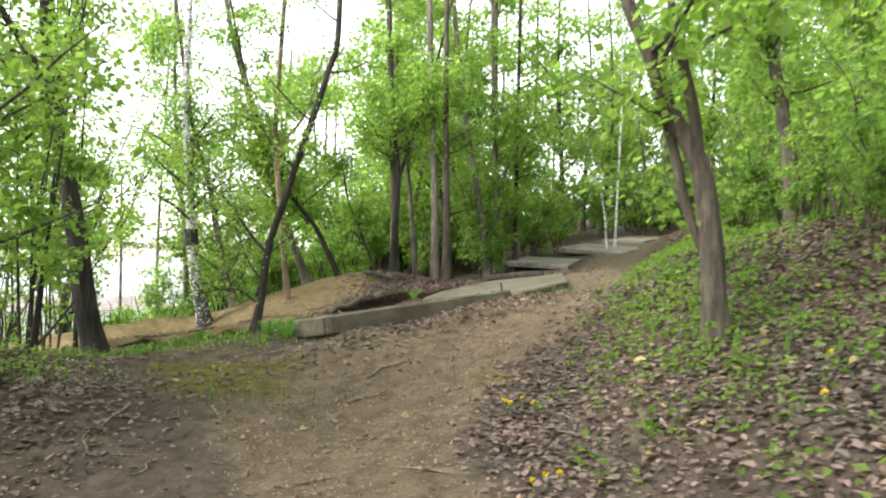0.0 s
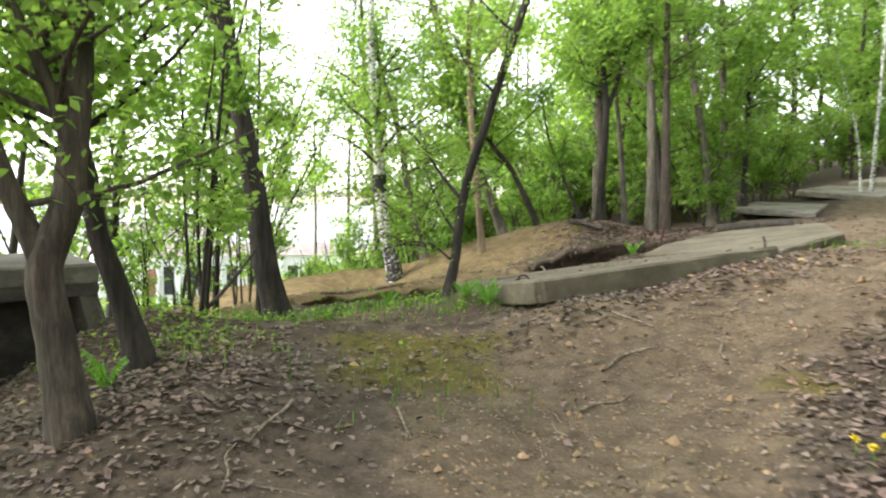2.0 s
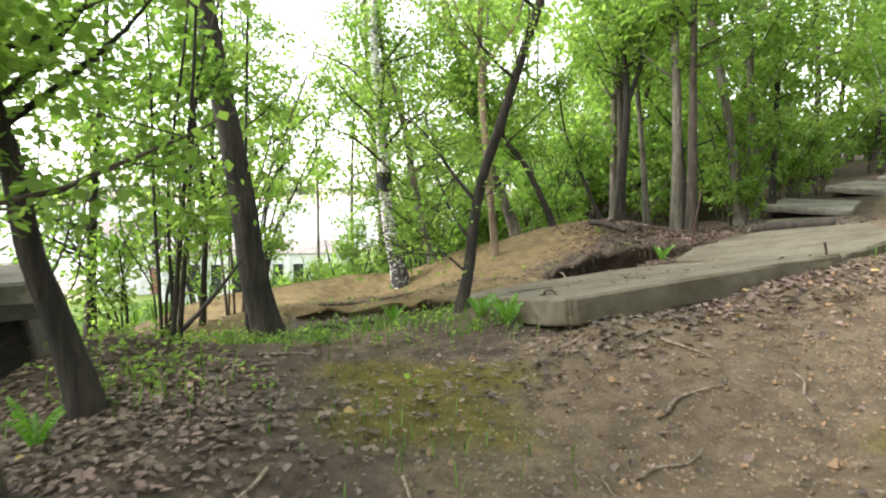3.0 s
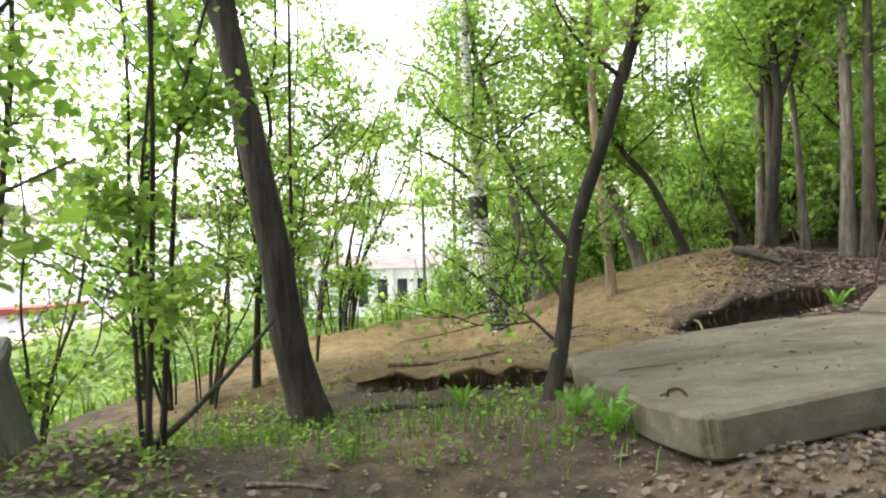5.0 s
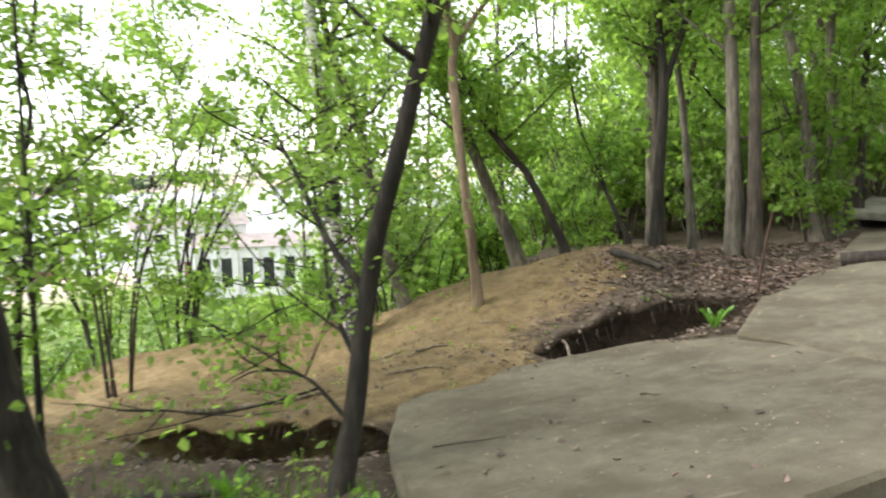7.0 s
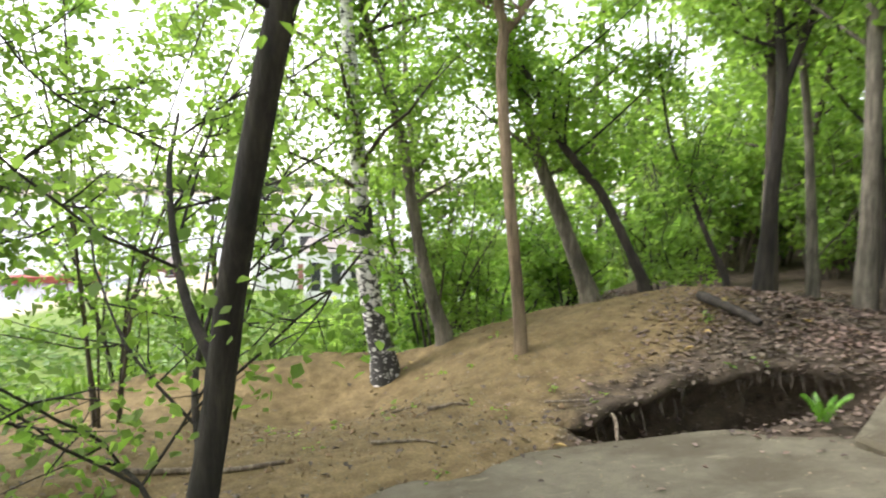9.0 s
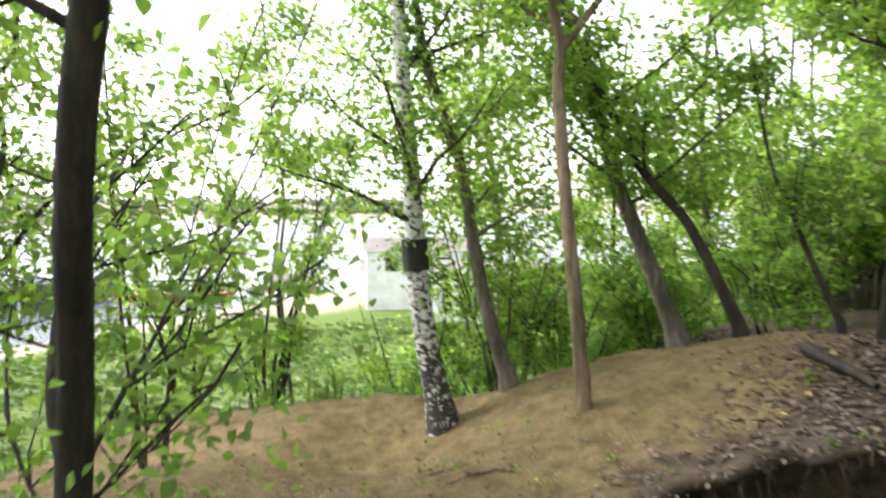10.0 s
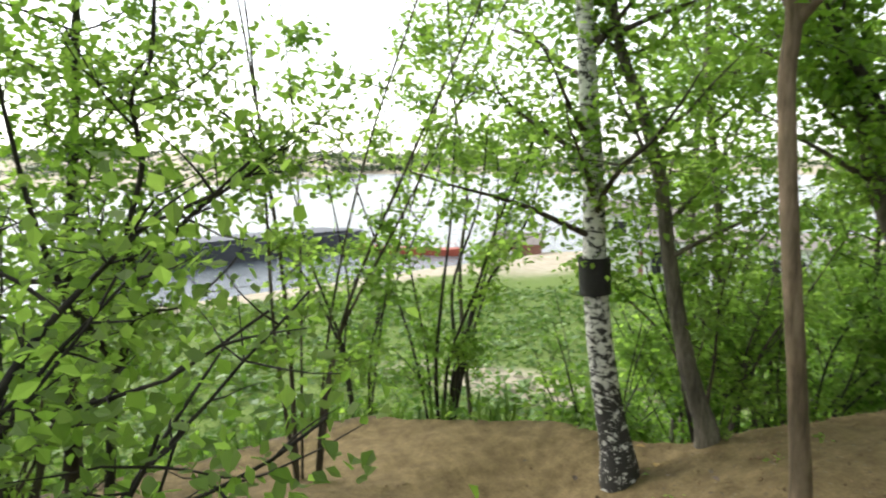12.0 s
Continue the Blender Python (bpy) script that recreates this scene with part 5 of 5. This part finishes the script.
def house(place, turn, w, d, h, roof_h, wall_mat, label, windows=(), door=None, overhang=0.4):
    """A gabled house: walls, roof, windows let in with frames."""
    ob = thing("house", place, label, "house")
    ob.rotation_euler = (0, 0, radians(turn))
    part("wall", box_bm(-w / 2, w / 2, -d / 2, d / 2, -0.6, h), wall_mat, ob)
    bm = bmesh.new()
    o = overhang
    a = [bm.verts.new(q) for q in ((-w / 2 - o, -d / 2 - o, h - 0.1), (w / 2 + o, -d / 2 - o, h - 0.1), (w / 2 + o, d / 2 + o, h - 0.1), (-w / 2 - o, d / 2 + o, h - 0.1), (-w / 2 - o, 0, h + roof_h), (w / 2 + o, 0, h + roof_h))]
    for q in ((0, 1, 5, 4), (2, 3, 4, 5), (0, 4, 3), (1, 2, 5), (3, 2, 1, 0)):
        bm.faces.new([a[i] for i in q])
    part("roof", bm, ROOF, ob)
    for x, z, ww, hh in windows:
        wob = part("window", box_bm(x - ww / 2, x + ww / 2, -d / 2 - 0.04, -d / 2 + 0.1, z, z + hh, 0.01), GLASS_DARK, ob)
        part("window_frame", box_bm(x - ww / 2 - 0.08, x + ww / 2 + 0.08, -d / 2 - 0.07, -d / 2 + 0.02, z - 0.1, z - 0.01, 0.01), WHITE, wob)
    if door:
        x, ww, hh = door
        part("door", box_bm(x - ww / 2, x + ww / 2, -d / 2 - 0.06, -d / 2 + 0.1, -0.2, hh, 0.01), BRICK, ob, "reddish door")
    return ob


def low(x, y):
    return (x, y, gz(x, y))


house(low(-83.5, 66.5), 62, 14, 8, 8.0, 1.6, WHITE, "white two-storey house with dark square windows below the hill", [(-3.6, 5.2, 1.7, 1.9), (0, 5.2, 1.7, 1.9), (3.6, 5.2, 1.7, 1.9)], (0.6, 3.4, 3.4))
hall = house(low(-66, 69), 42, 22, 8, 6.0, 1.2, WHITE, "long white hall with a row of tall dark windows", [(-9.6 + 2.4 * k, 1.2, 1.2, 3.4) for k in range(9)])
for k in range(10):
    part("pilaster", box_bm(-11.0 + 2.4 * k, -10.6 + 2.4 * k, -4.25, -4.02, -0.4, 5.7, 0.03), WHITE, hall)
house(low(-112, 60), 70, 8, 6, 2.6, 1.6, BRICK, "small brick hut by the sandy shore", [(0, 1.0, 1.0, 1.0)])
house(low(-100, 74), 70, 12, 7, 3.4, 2.0, WHITE, "pale shed by the shore", [(-3, 1.2, 1.1, 1.1), (2, 1.2, 1.1, 1.1)])
def boat(x, y, turn, label, mat):
    ob = thing("boat", low(x, y), label, "boat")
    ob.rotation_euler = (0, 0, radians(turn))
    part("hull", hull_bm(6, 2.2, 1.0, 1.6), mat, ob)
    part("cabin", box_bm(1.8, 4.0, -0.7, 0.7, 0.95, 1.9, 0.1), WHITE, ob)


boat(-113, 50, 40, "white motor boat hauled out on the sand", WHITE)
boat(-117, 54, 60, "dark boat hauled out on the sand", HULL)
boat(-110, 55, 20, "white motor boat hauled out on the sand", WHITE)

# far shore
def far_woods(name, label, n, seed, x0, x1, y0, y1, size):
    r = np.random.default_rng(seed)
    bits = []
    for k in range(n):
        x, y = r.uniform(x0, x1), r.uniform(y0, y1)
        far = 270 + 230 * float(smooth(-20, 160, y))
        x = min(x, float(shore_x(y)) - far - 28)
        h = size * r.uniform(0.5, 1.2)
        c = np.array([x, y, gz(x, y)]) + r.normal(0, 1, (26, 3)) * np.array([h * 0.45, h * 0.6, h * 0.25]) + np.array([0, 0, h * 0.5])
        bits.append(leaf_cards(r, c, h * 0.45, 0))
    v, f = merge(bits)
    return tagged(new(name, mesh_from(name, v, f, [FAR_LEAF])), label, "woods", kind="stuff")


far_woods("far_woods", "low woods along the far shore", 300, 1, -650, -370, -420, 420, 7)
far_woods("far_woods", "blue-green woods on the far hills", 500, 2, -1700, -800, -1300, 1300, 16)


def hanging_roots(trench, n, seed):
    """Torn root fibres and clods hanging from the undercut edge of a hollow."""
    cx, cy, rx, ry, turn = trench
    r = np.random.default_rng(seed)
    c, s = math.cos(turn), math.sin(turn)
    u = r.uniform(-0.92, 0.92, n)
    v = 1.13 * np.sqrt(np.maximum(1.0 - (u / 1.13) ** 2, 0.05))
    x, y = cx + u * rx * c - v * ry * s, cy + u * rx * s + v * ry * c
    z = ground_z(x, y)
    sx, sy = undercut(x, y, *trench)
    p = np.stack([x + 1.05 * sx, y + 1.05 * sy, z - r.uniform(0.0, 0.06, n)], -1)
    L = r.gamma(2.0, 0.06, n)[:, None]
    side = np.stack([c + r.normal(0, 0.4, n), s + r.normal(0, 0.4, n), np.zeros(n)], -1)
    w = side * (0.002 + 0.003 * r.uniform(0, 1, n)[:, None])
    sway = r.normal(0, 0.35, (n, 3)) * np.array([1, 1, 0.1])
    out = np.array([s, -c, 0.0]) * 0.15
    down = np.array([0, 0, -1.0])
    mid, tip = p + L * (0.55 * down + 0.4 * sway + out), p + L * (down + 0.7 * sway + 0.6 * out)
    vts = np.stack([p - w, p + w, mid + 0.7 * w, tip, mid - 0.7 * w], 1).reshape(-1, 3)
    i = np.arange(n)[:, None] * 5
    f = np.concatenate([i + np.array([[0, 1, 2]]), i + np.array([[0, 2, 4]]), i + np.array([[4, 2, 3]])])
    tagged(new("hanging_roots", mesh_from("hanging_roots", vts, f, [BARK_BROWN])), "torn root fibres hanging from the undercut earth", "roots", kind="stuff")


hanging_roots(TRENCHES[0], 120, 61)
hanging_roots(TRENCHES[1], 110, 62)
rng = random.Random(77)
for k in range(16):
    x, y, a, L = rng.uniform(-3.2, 0.9), rng.uniform(6.8, 11.0), rng.uniform(0, 3.14), rng.uniform(0.15, 0.5)
    pts = []
    for q in range(4):
        px, py = x + L * q / 3 * math.cos(a), y + L * q / 3 * math.sin(a) + rng.uniform(-0.025, 0.025)
        pts.append((px, py, gz(px, py) + 0.012))
    rod("stick", pts, rng.uniform(0.004, 0.009), STICK, "dry pale twig lying on the trodden path", "stick", seed=300 + k)
